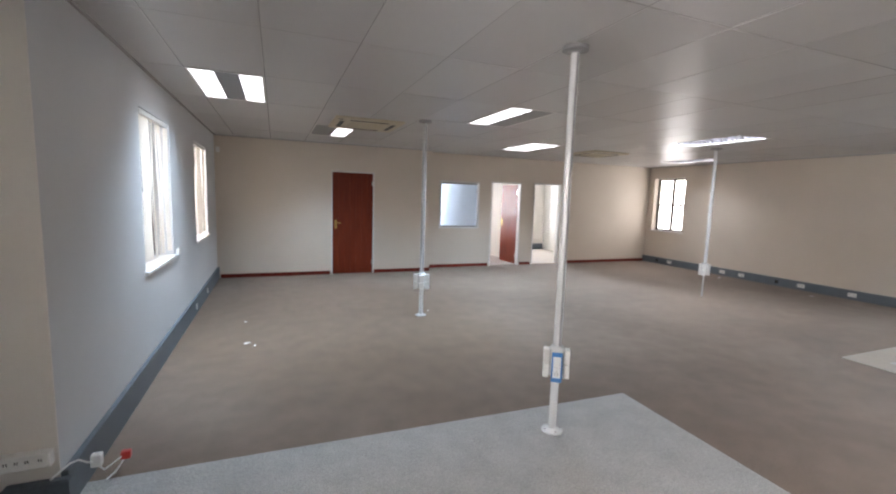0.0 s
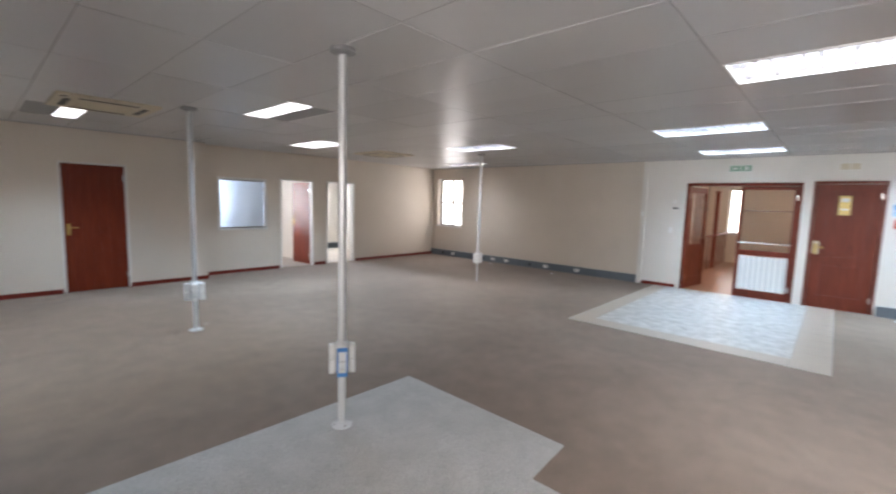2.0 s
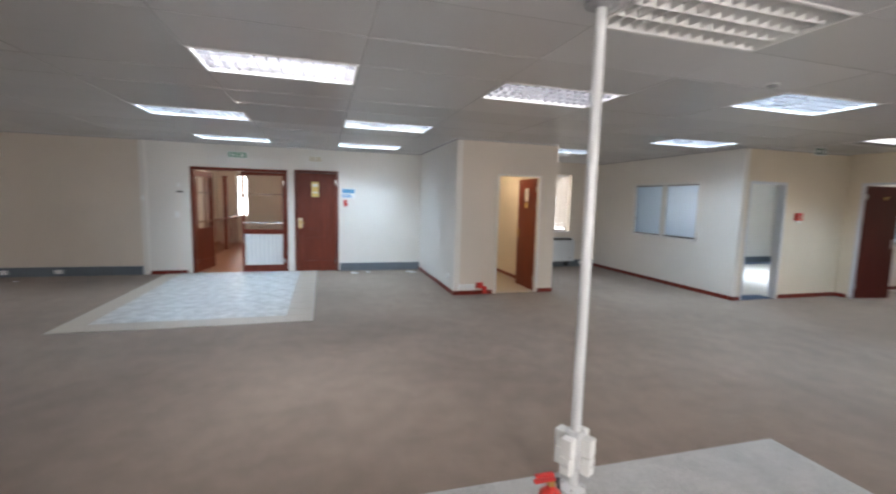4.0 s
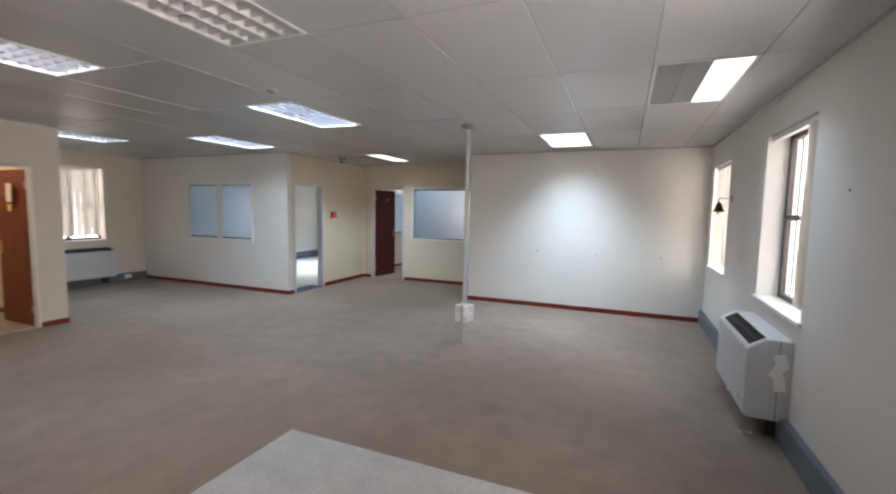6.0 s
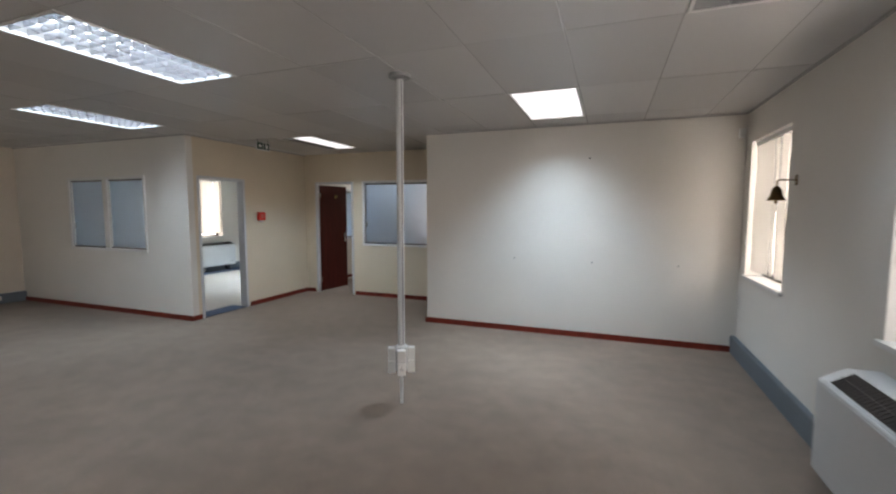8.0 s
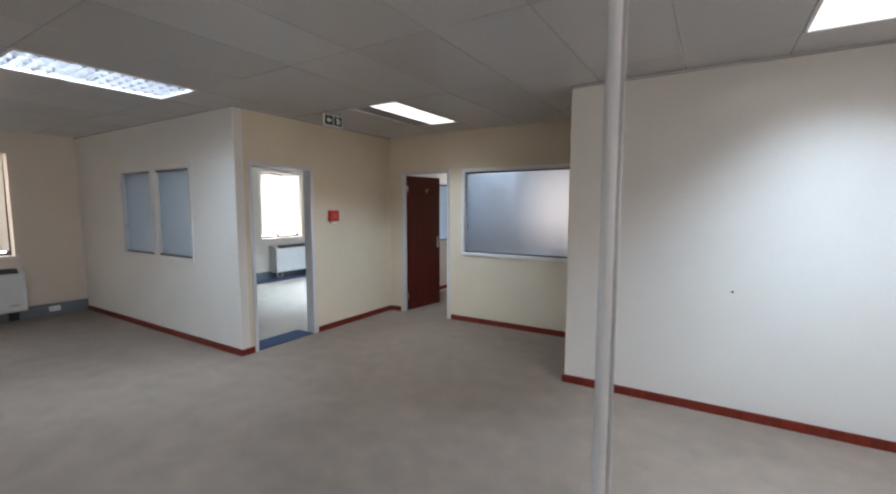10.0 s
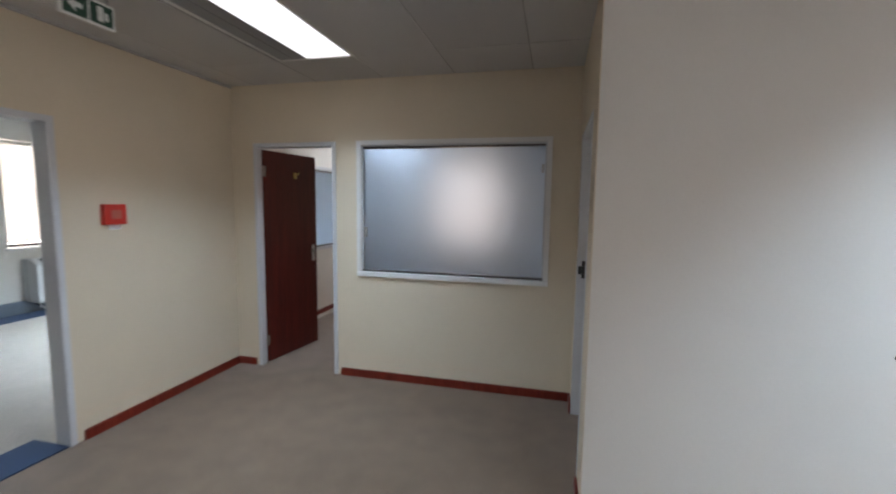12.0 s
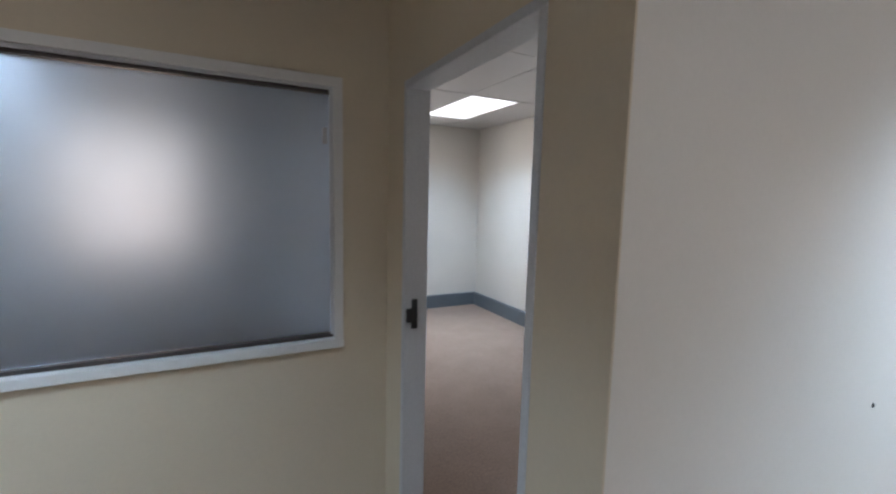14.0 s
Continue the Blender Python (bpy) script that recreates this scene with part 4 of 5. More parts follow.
def power_pole(x, y, ring_z, label, turn=0, blue=False, thin=False, reach=0.108):
    """A white floor-to-ceiling service pole with socket modules round it."""
    th = thing("power_pole", label, "power pole", pose(x, y, 0.0, 0, 0, turn), group="power poles")
    r = 0.028
    if thin:
        part("shaft", lathe([(0.014, 0.001), (0.014, ring_z), (r, ring_z), (r, H - 0.03)], 16), POLE_PAINT, th)
    else:
        part("shaft", lathe([(r, 0.006), (r, H - 0.03)], 16), POLE_PAINT, th)
    if not thin:
        part("floor_flange", lathe([(0.075, 0.005), (0.075, 0.014), (0.06, 0.018), (0.036, 0.03)], 24), POLE_PAINT, th)
    for i in range(0 if thin else 4):
        a = i * math.pi / 2 + 0.4
        part("bolt", lathe([(0.008, 0.014), (0.008, 0.024), (0.004, 0.026)], 8, 0.056 * math.cos(a), 0.056 * math.sin(a)), CHROME, th)
    part("ceiling_collar", lathe([(0.034, H - 0.045), (0.05, H - 0.035), (0.085, H - 0.03), (0.085, H - 0.004)], 24), TRAY, th, "grey round collar")
    part("cable_slot", boxes((r - 0.004, r + 0.003, -0.006, 0.006, ring_z + 0.22, H - 0.05)), TRAY, th, "grey cable slot along the shaft").matrix_basis = pose(0, 0, 0, 0, 0, -60)
    part("socket_ring", lathe([(0.050, ring_z), (0.058, ring_z + 0.01), (0.058, ring_z + 0.2), (0.042, ring_z + 0.215)], 8), POLE_PAINT, th)
    for i in range(4):
        bm = boxes((-0.032, 0.032, -reach, -0.050, ring_z - 0.012, ring_z + 0.088), (-0.034, 0.034, -reach, -0.050, ring_z + 0.094, ring_z + 0.194), bevel=0.007)
        mod = part("socket_module", bm, WHITE_PLASTIC, th)
        mod.matrix_basis = pose(0, 0, 0, 0, 0, 90 * i)
        part("socket_slot", boxes((-0.012, -0.006, -reach - 0.0015, -reach - 0.0002, ring_z + 0.03, ring_z + 0.05), (0.006, 0.012, -reach - 0.0015, -reach - 0.0002, ring_z + 0.03, ring_z + 0.05), (-0.003, 0.003, -reach - 0.0015, -reach - 0.0002, ring_z + 0.055, ring_z + 0.063)), TRAY, mod)
        if blue and i == 0:
            part("clip_frame", boxes((-0.036, 0.036, -reach - 0.010, -reach - 0.0005, ring_z - 0.014, ring_z + 0.014), (-0.036, 0.036, -reach - 0.010, -reach - 0.0005, ring_z + 0.166, ring_z + 0.196), (-0.036, -0.026, -reach - 0.010, -reach - 0.0005, ring_z + 0.014, ring_z + 0.166), (0.026, 0.036, -reach - 0.010, -reach - 0.0005, ring_z + 0.014, ring_z + 0.166), bevel=0.002), BLUE_PLASTIC, mod, "bright blue frame")
    return th


power_pole(2.755, 2.89, 0.42, "white steel power pole with a blue-framed socket block", turn=-33, blue=True, reach=0.09)
power_pole(2.785, 6.02, 0.39, "white steel power pole with white sockets", turn=-19)
power_pole(8.13, 5.88, 0.40, "white steel power pole with white sockets", turn=30, thin=True, reach=0.09)
power_pole(3.02, -1.26, 0.14, "white steel power pole beside a red fire extinguisher", turn=-60)
power_pole(2.73, -5.475, 0.28, "white steel power pole with white sockets", turn=207, thin=True)

ext = thing("fire_extinguisher", "red fire extinguisher with a yellow label beside the pole", "fire extinguisher", pose(2.66, -0.90, 0.005))
part("body", lathe([(0.05, 0), (0.058, 0.008), (0.058, 0.25), (0.05, 0.285), (0.022, 0.305), (0.02, 0.32)], 24), RED_PAINT, ext, smooth=True)
part("label", lathe([(0.0588, 0.13), (0.0588, 0.25)], 24), YELLOW, ext, "yellow printed label")
part("valve", boxes((-0.015, 0.015, -0.015, 0.015, 0.32, 0.345), bevel=0.003), BRASS, ext)
part("lever", boxes((-0.012, 0.012, -0.02, 0.085, 0.345, 0.357), (-0.012, 0.012, -0.01, 0.08, 0.372, 0.382), bevel=0.003), RED_PAINT, ext)
part("hose", tube([(0, -0.015, 0.333), (0.02, -0.05, 0.33), (0.045, -0.07, 0.27), (0.05, -0.07, 0.16)], 0.008), BLACK, ext)

# ---- fan-coil units ----


def fan_coil(m, length, label, papers=False):
    """A wall-hung heating and cooling casing with a sloped top and a dark grille; local x along the wall, y into it."""
    th = thing("fan_coil_unit", label, "air conditioner", m)
    dp, z0, z1, zt, hl = 0.275, 0.16, 0.675, 0.752, length / 2
    outline = [(-dp, z0 + 0.02), (-dp + 0.02, z0), (0, z0), (0, zt), (-0.155, zt), (-dp + 0.01, z1 + 0.01), (-dp, z1 - 0.01)]
    bm = prism(outline, -hl, hl, "x")
    bmesh.ops.bevel(bm, geom=[e for e in bm.edges if abs(abs(e.verts[0].co.x) - hl) < 1e-4 and abs(abs(e.verts[1].co.x) - hl) < 1e-4], offset=0.006, segments=2, affect="EDGES")
    part("casing", bm, AC_WHITE, th)
    a = math.atan2(zt - z1 - 0.01, dp - 0.165)
    g = new("grille")
    g.parent = th
    g.matrix_basis = pose(0, -dp + 0.012, z1 + 0.0125, math.degrees(a), 0, 0)
    part("opening", boxes((-hl + 0.10, hl - 0.06, 0.012, 0.125, 0.0005, 0.003)), BLACK, g)
    for i in range(28):
        x = -hl + 0.10 + (length - 0.16) * (i + 0.5) / 28
        part("slat", boxes((x - 0.003, x + 0.003, 0.012, 0.125, 0.0032, 0.008)), WINDOW_METAL, g)
    part("slat", boxes((-hl + 0.10, hl - 0.06, 0.066, 0.071, 0.0082, 0.011)), WINDOW_METAL, g)
    for a_, b_ in ((hl + 0.0002, hl + 0.0015), (-hl - 0.0015, -hl - 0.0002)):
        part("side_seam", boxes((a_, b_, -0.082, -0.078, z0 + 0.01, zt - 0.01)), BLACK, th)
    part("badge", boxes((hl - 0.18, hl - 0.08, -dp - 0.002, -dp - 0.0003, z0 + 0.09, z0 + 0.105)), TRAY, th)
    part("valve_foot", boxes((hl - 0.16, hl - 0.06, -0.12, -0.03, 0.02, z0 - 0.001), bevel=0.006), BLACK, th)
    part("bracket", boxes((-hl + 0.1, -hl + 0.14, -0.1, -0.06, 0.09, z0 - 0.001), bevel=0.006), BLACK, th)
    part("cable", tube([(-hl + 0.12, -0.08, z0), (-hl + 0.11, -0.14, 0.07), (-hl + 0.14, -0.2, 0.045), (-hl + 0.22, -0.18, 0.07), (-hl + 0.25, -0.1, z0)], 0.008), WHITE_PLASTIC, th)
    if papers:
        for i, (y, z, r) in enumerate(((-0.065, 0.60, 18), (-0.085, 0.53, -25), (-0.07, 0.44, 8))):
            t = part("torn_sticker", boxes((0, 0.0025, -0.035, 0.035, -0.055, 0.055)), PAPER, th, "torn white sticker")
            t.matrix_basis = pose(hl + 0.002 + 0.001 * i, y, z, r, 0, 0)
    return th


fan_coil(pose(WS + 0.001, -4.725, 0, 0, 0, FACE_W), 1.02, "off-white fan-coil unit with torn stickers below the window", papers=True)
fan_coil(pose(E_ - 0.001, -5.50, 0, 0, 0, FACE_E), 1.08, "off-white fan-coil unit below the blind")
fan_coil(pose(E_ - 0.001, -10.60, 0, 0, 0, FACE_E), 1.08, "off-white fan-coil unit in the office below the window")

# ---- wall things ----
bell = thing("bell", "small tarnished brass bell on a wall bracket by the window", "bell", pose(WS, -6.53, 1.675))
part("bracket", tube([(0.0, 0, 0.16), (0.11, 0, 0.165), (0.13, 0, 0.155), (0.13, 0, 0.115)], 0.006), OLD_BRASS, bell)
part("mount", boxes((0.0, 0.008, -0.02, 0.02, 0.12, 0.2), bevel=0.002), OLD_BRASS, bell)
part("cup", lathe([(0.062, 0.0), (0.058, 0.012), (0.042, 0.04), (0.036, 0.075), (0.026, 0.1), (0.01, 0.115)], 20, 0.13), OLD_BRASS, bell, smooth=True)
part("clapper", lathe([(0.004, -0.025), (0.012, -0.018), (0.012, -0.006), (0.004, 0.0)], 10, 0.13), OLD_BRASS, bell)


def wall_box(name, m, w, h, dp, material, label, category, bevel=0.006):
    """A small case on a wall: local x along it, y into it, its base at z = 0."""
    ob = tagged(part(name, boxes((-w / 2, w / 2, -dp, -0.0005, 0, h), bevel=min(bevel, dp * 0.3)), material), label, category)
    ob.matrix_basis = m
    return ob


def socket(m, label, double=True):
    th = thing("wall_socket", label, "socket", m, group="wall sockets")
    w = 0.13 if double else 0.075
    part("plate", boxes((-w / 2, w / 2, -0.014, -0.0005, 0, 0.075), bevel=0.003), WHITE_PLASTIC, th)
    for x in ((-0.032, 0.032) if double else (0,)):
        part("slot", boxes((x - 0.012, x - 0.006, -0.0155, -0.0142, 0.03, 0.042), (x + 0.006, x + 0.012, -0.0155, -0.0142, 0.03, 0.042), (x - 0.003, x + 0.003, -0.0155, -0.0142, 0.05, 0.057)), BLACK, th)


wall_box("alarm_sensor", pose(WS + 0.05, FIN, 2.38, 0, 0, FACE_S), 0.06, 0.10, 0.045, WHITE_PLASTIC, "small white alarm sensor in the corner", "sensor")
wall_box("alarm_sensor", pose(WN + 0.06, N1, 2.33, 0, 0, FACE_N), 0.06, 0.10, 0.045, WHITE_PLASTIC, "small white alarm sensor in the corner", "sensor")
wall_box("intercom", pose(WN, 5.98, 0.92, 0, 0, FACE_W), 0.10, 0.07, 0.03, WHITE_PLASTIC, "small white box beside the window sill", "intercom")
call = thing("fire_call_point", "red fire alarm call point on the cream wall", "alarm", pose(OX, -8.125, 1.42, 0, 0, FACE_E))
part("case", boxes((-0.075, 0.075, -0.045, -0.0005, 0, 0.14), bevel=0.006), RED_PAINT, call)
part("glass_plate", boxes((-0.035, 0.035, -0.048, -0.0452, 0.04, 0.10)), mat("faded_red", (0.45, 0.12, 0.09), 0.3), call)
part("key_tag", boxes((-0.035, 0.045, -0.02, -0.012, -0.035, -0.002)), PAPER, call)


def exit_sign(m, w, h, label, arrow, ground=SIGN_GREEN):
    """A flat escape sign: an arrow and a second field of plain shapes."""
    th = thing("exit_sign", label, "sign", m, group="escape signs")
    part("board", boxes((-w / 2, w / 2, -0.02, -0.0005, 0, h), bevel=0.003), WHITE_PLASTIC, th)
    g = 0.012
    part("field", boxes((-w / 2 + g, -g / 2, -0.0225, -0.0202, g, h - g), (g / 2, w / 2 - g, -0.0225, -0.0202, g, h - g)), ground, th)
    c, s = -w / 4, h * 0.28
    if arrow:
        part("arrow", prism([(c - s, h / 2), (c, h / 2 + s), (c, h / 2 + s * 0.35), (c + s, h / 2 + s * 0.35), (c + s, h / 2 - s * 0.35), (c, h / 2 - s * 0.35), (c, h / 2 - s)], -0.0245, -0.0227, "y"), WHITE_PLASTIC, th)
        part("mark", boxes((w / 4 - 0.025, w / 4 + 0.005, -0.0245, -0.0227, h * 0.22, h * 0.8), (w / 4 + 0.012, w / 4 + 0.03, -0.0245, -0.0227, h * 0.3, h * 0.62)), WHITE_PLASTIC, th)


exit_sign(pose(6.12, -7.58, 2.492, 0, 0, FACE_E), 0.27, 0.125, "green escape sign with a white arrow hanging from the ceiling", True)
part("hanger", boxes((-0.11, -0.10, -0.015, -0.005, 0.125, 0.158), (0.10, 0.11, -0.015, -0.005, 0.125, 0.158)), TRAY, bpy.data.objects["exit_sign"])
exit_sign(pose(E_, 1.77, 2.37, 0, 0, FACE_E), 0.36, 0.13, "pale green escape sign above the entrance", True, mat("faded_green", (0.25, 0.42, 0.30), 0.5))
exit_sign(pose(E_, 0.25, 2.36, 0, 0, FACE_E), 0.27, 0.13, "cream sign board above the panelled door", False, CASSETTE)
notice = thing("notice_board", "small white and blue notice beside the panelled door", "sign", pose(E_, -0.44, 1.61, 0, 0, FACE_E))
part("sheet", boxes((-0.15, 0.15, -0.008, -0.0005, 0, 0.22)), WHITE_PLASTIC, notice)
part("print", boxes((-0.13, 0.13, -0.0095, -0.0082, 0.11, 0.20), (-0.13, 0.05, -0.0095, -0.0082, 0.06, 0.085), (-0.13, 0.08, -0.0095, -0.0082, 0.02, 0.045)), SIGN_BLUE, notice)
wall_box("alarm_bell", pose(E_, -0.38, 1.43, 0, 0, FACE_E), 0.08, 0.14, 0.05, RED_PAINT, "small red alarm case below the notice", "alarm")
for nm, y, x, z, rz, w, h, lab in (("door_notice", 0.26, E_ + 0.024, 1.62, FACE_E, 0.15, 0.32, "yellow paper notice on the panelled door"),):
    nt = thing(nm, lab, "sign", pose(x, y, z, 0, 0, rz))
    part("sheet", boxes((-w / 2, w / 2, -0.003, -0.0005, 0, h)), SIGN_YELLOW, nt)
    part("print", boxes((-0.05, 0.05, -0.0045, -0.0032, 0.22, 0.28), (-0.05, 0.05, -0.0045, -0.0032, 0.08, 0.11)), PAPER, nt)
wcn = thing("door_notice", "white paper notice on the cubicle door", "sign", pose(CX + 0.42, -3.572, 1.52, 0, 0, FACE_S - 1))
part("sheet", boxes((-0.07, 0.07, -0.003, -0.0005, 0.12, 0.36)), PAPER, wcn)
part("print", boxes((-0.045, 0.045, -0.0045, -0.0032, 0.0, 0.09)), SIGN_YELLOW, wcn)
conduit = thing("wall_conduit", "white upright cable conduit from floor to ceiling", "conduit", pose(E_, 3.46, 0, 0, 0, FACE_E))
part("channel", boxes((-0.05, 0.05, -0.05, -0.0005, 0.002, H - 0.02), bevel=0.004), WHITE_WALL, conduit)
part("switch", boxes((-0.045, 0.02, -0.062, -0.0505, 1.47, 1.56), bevel=0.003), WHITE_PLASTIC, conduit)
wall_box("light_switch", pose(E_, 2.90, 1.14, 0, 0, FACE_E), 0.075, 0.12, 0.012, WHITE_PLASTIC, "white light switch by the entrance", "switch", 0.003)
wall_box("card_reader", pose(E_, 2.83, 1.64, 0, 0, FACE_E), 0.11, 0.03, 0.05, BLACK, "dark narrow shelf bracket by the entrance", "bracket", 0.003)
wall_box("card_reader", pose(E_, 2.86, 1.75, 0, 0, FACE_E), 0.05, 0.07, 0.02, WHITE_PLASTIC, "small white card reader by the entrance", "card reader", 0.003)
for x, z in ((1.35, 0.95), (0.40, 0.95), (1.41, 2.23), (2.32, 0.97)):
    o = tagged(part("wall_plug", lathe([(0.009, 0), (0.006, 0.004)], 10), BLACK), "dark screw hole in the white wall", "wall plug")
    o.matrix_basis = pose(x, FIN, z, 90, 0, 180)
o = tagged(part("wall_plug", lathe([(0.009, 0), (0.006, 0.004)], 10), BLACK), "dark screw hole in the window wall", "wall plug")
o.matrix_basis = pose(WS, -3.62, 1.79, 0, 90, 0)

# sockets on the trunkings
for y in (5.74, 6.95, 7.4, 8.9, 4.9):
    socket(pose(E_ - 0.05, y, 0.05, 0, 0, FACE_E), "white double socket on the grey trunking")
socket(pose(E_ - 0.05, -6.38, 0.06, 0, 0, FACE_E), "white double socket on the grey trunking")
for y in (6.9, 7.9):
    socket(pose(WN + 0.022, y, 0.06, 0, 0, FACE_W), "white socket on the blue-grey trunking", False)
for y in (4.55,):
    wall_box("blank_socket", pose(WN + 0.022, y, 0.06, 0, 0, FACE_W), 0.07, 0.07, 0.006, BLACK, "empty dark socket hole in the trunking", "socket", 0.001)
for y in (6.2, 7.75, 9.3):
    wall_box("blank_socket", pose(E_ - 0.05, y, 0.05, 0, 0, FACE_E), 0.07, 0.07, 0.006, BLACK, "empty dark socket hole in the trunking", "socket", 0.001)
vent = thing("floor_plug_plate", "round white plate low on the cubicle wall", "plate", pose(8.35, CY0, 0.22, 0, 0, FACE_S))
o = part("disc", lathe([(0.055, 0.0005), (0.055, 0.012), (0.03, 0.02)], 20), WHITE_PLASTIC, vent)
o.matrix_basis = pose(0, 0, 0.05, 90, 0, 0)
pw = thing("socket_box", "long white socket box low on the cubicle wall", "socket", pose(CX, -2.28, 0.085, 0, 0, FACE_E))
part("case", boxes((-0.14, 0.14, -0.05, -0.0005, 0, 0.10), bevel=0.006), WHITE_PLASTIC, pw)
rp = thing("red_junction_box", "red electrical box with red plug near the doorway", "junction box", pose(CX, -2.52, 0.085, 0, 0, FACE_E))
part("case", boxes((-0.06, 0.05, -0.07, -0.0005, 0.03, 0.13), bevel=0.008), RED_PAINT, rp)
part("plug", boxes((0.05, 0.13, -0.06, -0.01, -0.07, 0.06), bevel=0.01), RED_PAINT, rp)

# sockets and plugs at the step of the window wall
strip = thing("socket_strip", "white multi-socket strip on the trunking end", "socket", pose(-0.205, 3.053, 0.275, 0, 0, FACE_N))
part("case", boxes((-0.14, 0.09, -0.05, -0.0005, 0, 0.075), bevel=0.006), WHITE_PLASTIC, strip)
for x in (-0.12, -0.08, -0.04, 0.0, 0.05):
    part("slot", boxes((x - 0.006, x - 0.002, -0.0515, -0.0502, 0.035, 0.05), (x + 0.004, x + 0.008, -0.0515, -0.0502, 0.035, 0.05)), BLACK, strip)
plug = thing("plug_and_cable", "white plug and red plug on a cable over the trunking", "plug", pose(WN + 0.02, 3.10, 0))
part("cable", tube([(-0.03, -0.12, 0.22), (0.01, -0.02, 0.235), (0.03, 0.03, 0.22), (0.05, 0.08, 0.17), (0.07, 0.12, 0.15)], 0.005), WHITE_PLASTIC, plug)
part("plug_body", boxes((0.05, 0.10, 0.10, 0.145, 0.12, 0.19), bevel=0.008), WHITE_PLASTIC, plug)
part("tail", tube([(0.08, 0.12, 0.12), (0.10, 0.14, 0.08), (0.14, 0.20, 0.09), (0.17, 0.24, 0.10)], 0.004), WHITE_PLASTIC, plug)
part("red_plug", boxes((0.15, 0.20, 0.22, 0.26, 0.075, 0.12), bevel=0.008), RED_PAINT, plug, "red dedicated plug")
part("support", tube([(0.17, 0.24, 0.08), (0.13, 0.2, 0.02), (0.1, 0.16, 0.008)], 0.004), WHITE_PLASTIC, plug)

# ---- entrance floor tiles ----
M0, M1, MY0, MY1 = 6.78, E_, 0.23, 3.13
I0, IY0, IY1 = 7.10, 0.58, 2.85
entry = structure("entrance_floor", boxes((M0, M1, MY0, MY1, 0.0, 0.004)), GROUT, "tiled entrance floor let into the carpet", "floor")


def clipped(poly, x0, x1, y0, y1):
    """A convex outline cut to a rectangle."""
    for axis, lim, keep in ((0, x0, 1), (0, x1, -1), (1, y0, 1), (1, y1, -1)):
        out = []
        for i, p in enumerate(poly):
            q = poly[(i + 1) % len(poly)]
            a, b = keep * (p[axis] - lim), keep * (q[axis] - lim)
            if a >= 0:
                out.append(p)
            if a * b < 0:
                f = a / (a - b)
                out.append((p[0] + f * (q[0] - p[0]), p[1] + f * (q[1] - p[1])))
        poly = out
        if len(poly) < 3:
            return []
    return poly


D = 0.29
for i in range(-12, 13):
    for j in range(-12, 13):
        cx, cy = 8.9 + (i + j) * D, 1.7 + (i - j) * D
        r = D - 0.004
        o = clipped([(cx - r, cy), (cx, cy - r), (cx + r, cy), (cx, cy + r)], I0 + 0.003, M1, IY0 + 0.003, IY1 - 0.003)
        area = abs(sum(a[0] * b[1] - b[0] * a[1] for a, b in zip(o, o[1:] + o[:1]))) / 2 if o else 0
        if area > 0.002:
            part("tile", prism(o, 0.0042, 0.0085, "z"), MARBLE, entry)
for k in range(10):
    x0 = I0 + (M1 - I0) * k / 10
    x1 = I0 + (M1 - I0) * (k + 1) / 10
    for y0, y1 in ((MY0, IY0), (IY1, MY1)):
        part("tile", boxes((x0 + 0.002, x1 - 0.002, y0 + 0.002, y1 - 0.002, 0.0042, 0.0085)), BEIGE_TILE, entry)
for k in range(8):
    y0, y1 = MY0 + (MY1 - MY0) * k / 8, MY0 + (MY1 - MY0) * (k + 1) / 8
    part("tile", boxes((M0 + 0.002, I0 - 0.002, y0 + 0.002, y1 - 0.002, 0.0042, 0.0085)), BEIGE_TILE, entry)

# ---- loose scraps ----
rng = random.Random(11)


def scrap(x, y, w, h, a, z=0.0, label="crumpled scrap of white paper on the carpet"):
    bm = bmesh.new()
    g = [[bm.verts.new((w * (u / 3 - 0.5) + rng.uniform(-0.004, 0.004), h * (v / 3 - 0.5) + rng.uniform(-0.004, 0.004), 0.003 + rng.uniform(0, 0.008))) for v in range(4)] for u in range(4)]
    for u in range(3):
        for v in range(3):
            bm.faces.new((g[u][v], g[u + 1][v], g[u + 1][v + 1], g[u][v + 1]))
    bmesh.ops.solidify(bm, geom=bm.faces[:], thickness=0.001)
    o = tagged(part("paper_scrap", bm, PAPER), label, "paper", "paper scraps")
    o.matrix_basis = pose(x, y, z, 0, 0, a)


for x, y, w, h, a in ((10.45, -0.55, 0.20, 0.10, 20), (10.5, -0.85, 0.10, 0.07, -30), (10.45, -1.80, 0.22, 0.12, 40), (0.62, 5.45, 0.07, 0.03, 15), (0.70, 5.35, 0.05, 0.02, 70), (0.55, 6.3, 0.03, 0.02, 0), (2.95, 6.2, 0.03, 0.02, 0),
                      (0.02, -4.30, 0.08, 0.04, 10), (10.3, 5.3, 0.06, 0.04, 0), (10.4, 7.2, 0.10, 0.05, 10)):
    scrap(x, y, w, h, a)

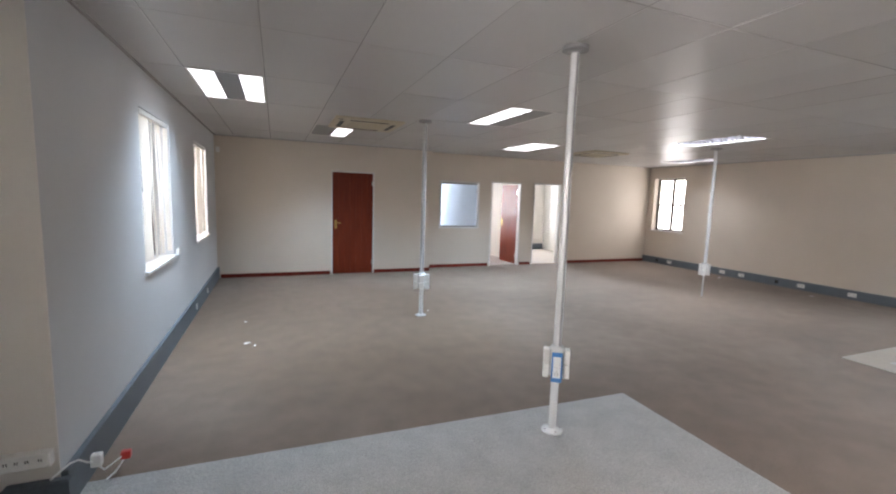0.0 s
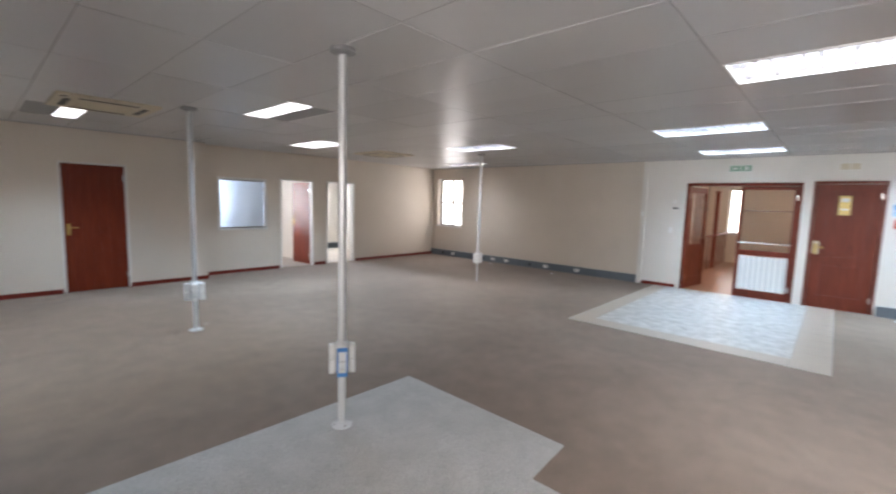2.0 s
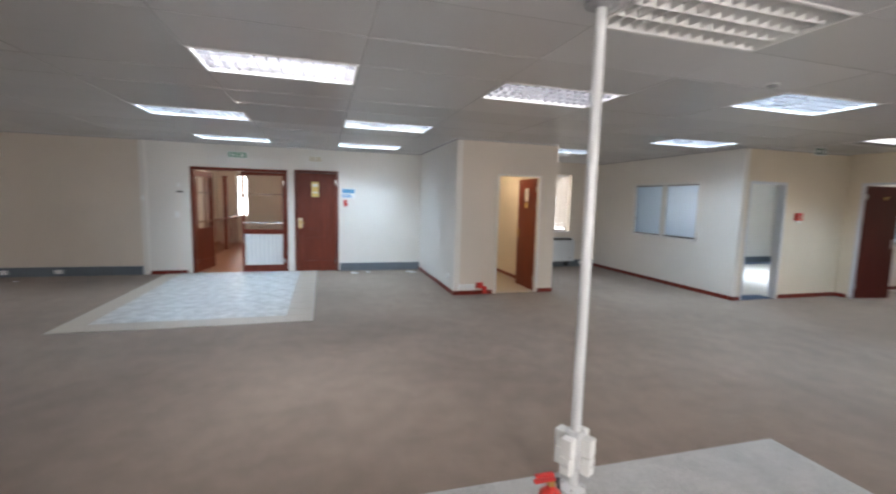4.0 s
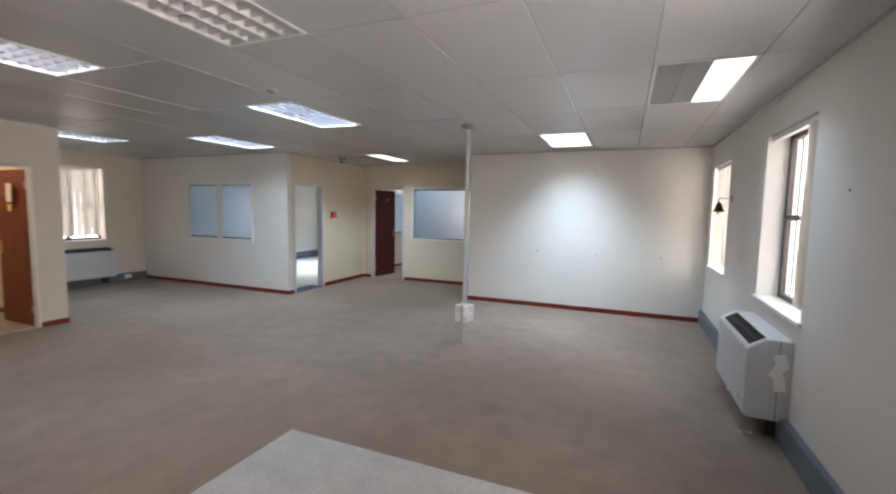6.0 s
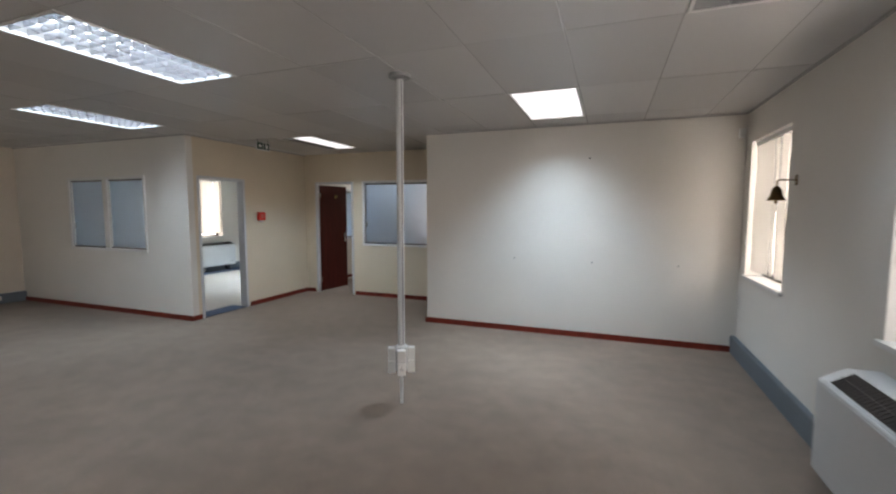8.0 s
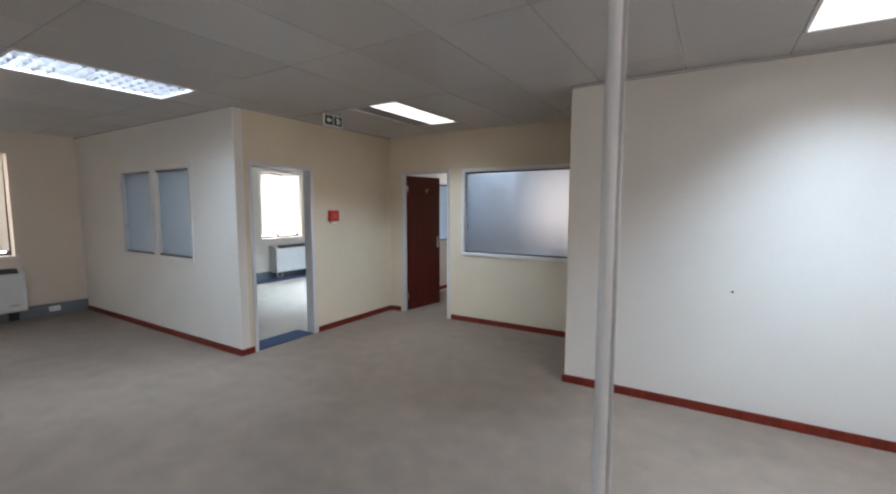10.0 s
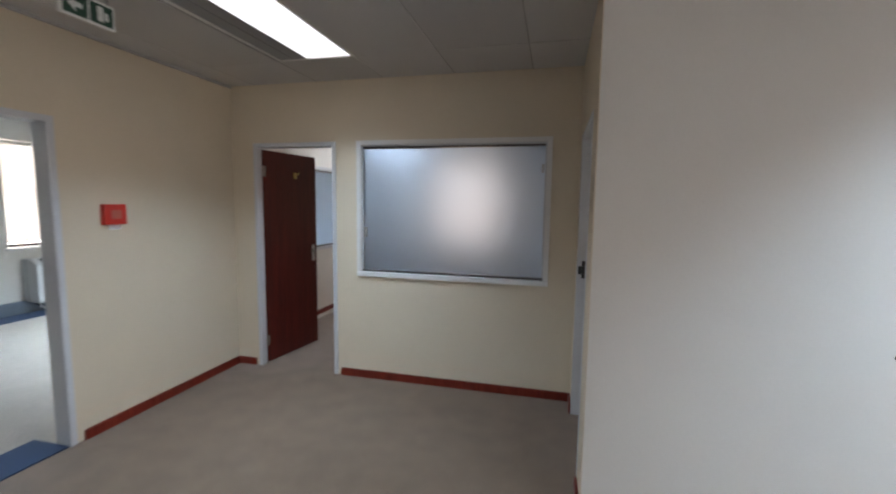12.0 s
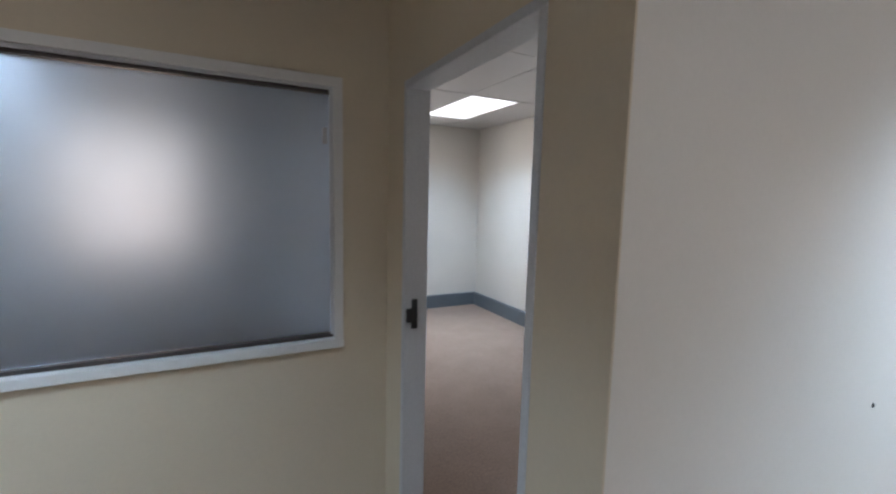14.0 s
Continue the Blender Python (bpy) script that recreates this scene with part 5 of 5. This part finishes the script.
# ---- side rooms ----
lamp = thing("ceiling_bulb", "warm round ceiling lamp in the cubicle", "ceiling light", pose(9.2, -2.95, H))
part("base", lathe([(0.07, -0.02), (0.08, -0.002)], 20), WHITE_PLASTIC, lamp)
part("globe", lathe([(0.03, -0.14), (0.07, -0.12), (0.085, -0.08), (0.07, -0.0205)], 20), GLOW_WARM, lamp, "glowing warm globe", smooth=True)
# Fill lamp for the corridor, added where it stays out of sight.
lamp = thing("ceiling_bulb", "unseen warm globe added to brighten the corridor", "ceiling light", pose(13.2, 1.4, H))
part("base", lathe([(0.09, -0.02), (0.10, -0.002)], 20), WHITE_PLASTIC, lamp)
part("globe", lathe([(0.05, -0.16), (0.10, -0.13), (0.12, -0.08), (0.09, -0.0205)], 20), CORRIDOR_FILL, lamp, "glowing warm globe", smooth=True)
cd = thing("door_10", "brown doorway frame in the corridor wall", "door", pose(15.6, 3.45, 0, 0, 0, FACE_N), kind="structure")
part("door_frame", boxes((-0.47, -0.40, -0.02, -0.001, 0, 2.1), (0.40, 0.47, -0.02, -0.001, 0, 2.1), (-0.47, 0.47, -0.02, -0.001, 2.1, 2.17)), PANEL_WOOD, cd)
part("slab", boxes((-0.40, 0.40, -0.012, -0.001, 0.01, 2.1)), PANEL_WOOD, cd)

hook = thing("coat_hook", "small brass coat hook high on the mahogany door", "hook", pose(6.385, -9.80, 1.86, 0, 0, FACE_E))
part("plate", boxes((-0.015, 0.015, -0.004, 0.02, -0.03, 0.03), bevel=0.002), BRASS, hook)
part("arm", tube([(0, -0.003, 0.015), (0, -0.03, 0.012), (0, -0.045, 0.03)], 0.006), BRASS, hook)

rail = thing("handrail", "brown wooden handrail on posts in the corridor", "handrail", pose(0, 2.88, 0.006))
part("rail", tube([(13.4, 0, 0.92), (16.9, 0, 0.92)], 0.03), RED_WOOD, rail)
for i in range(8):
    part("post", boxes((13.5 + 0.47 * i, 13.53 + 0.47 * i, -0.015, 0.015, 0, 0.90), bevel=0.003), RED_WOOD, rail)
col = thing("corridor_post", "brown wooden post beside the corridor handrail", "post", pose(15.1, 2.86, 0.006))
part("shaft", boxes((-0.05, 0.05, -0.05, 0.05, 0.0, 2.12), bevel=0.006), PANEL_WOOD, col)
part("cap", boxes((-0.065, 0.065, -0.065, 0.065, 2.1205, 2.16), bevel=0.006), PANEL_WOOD, col)
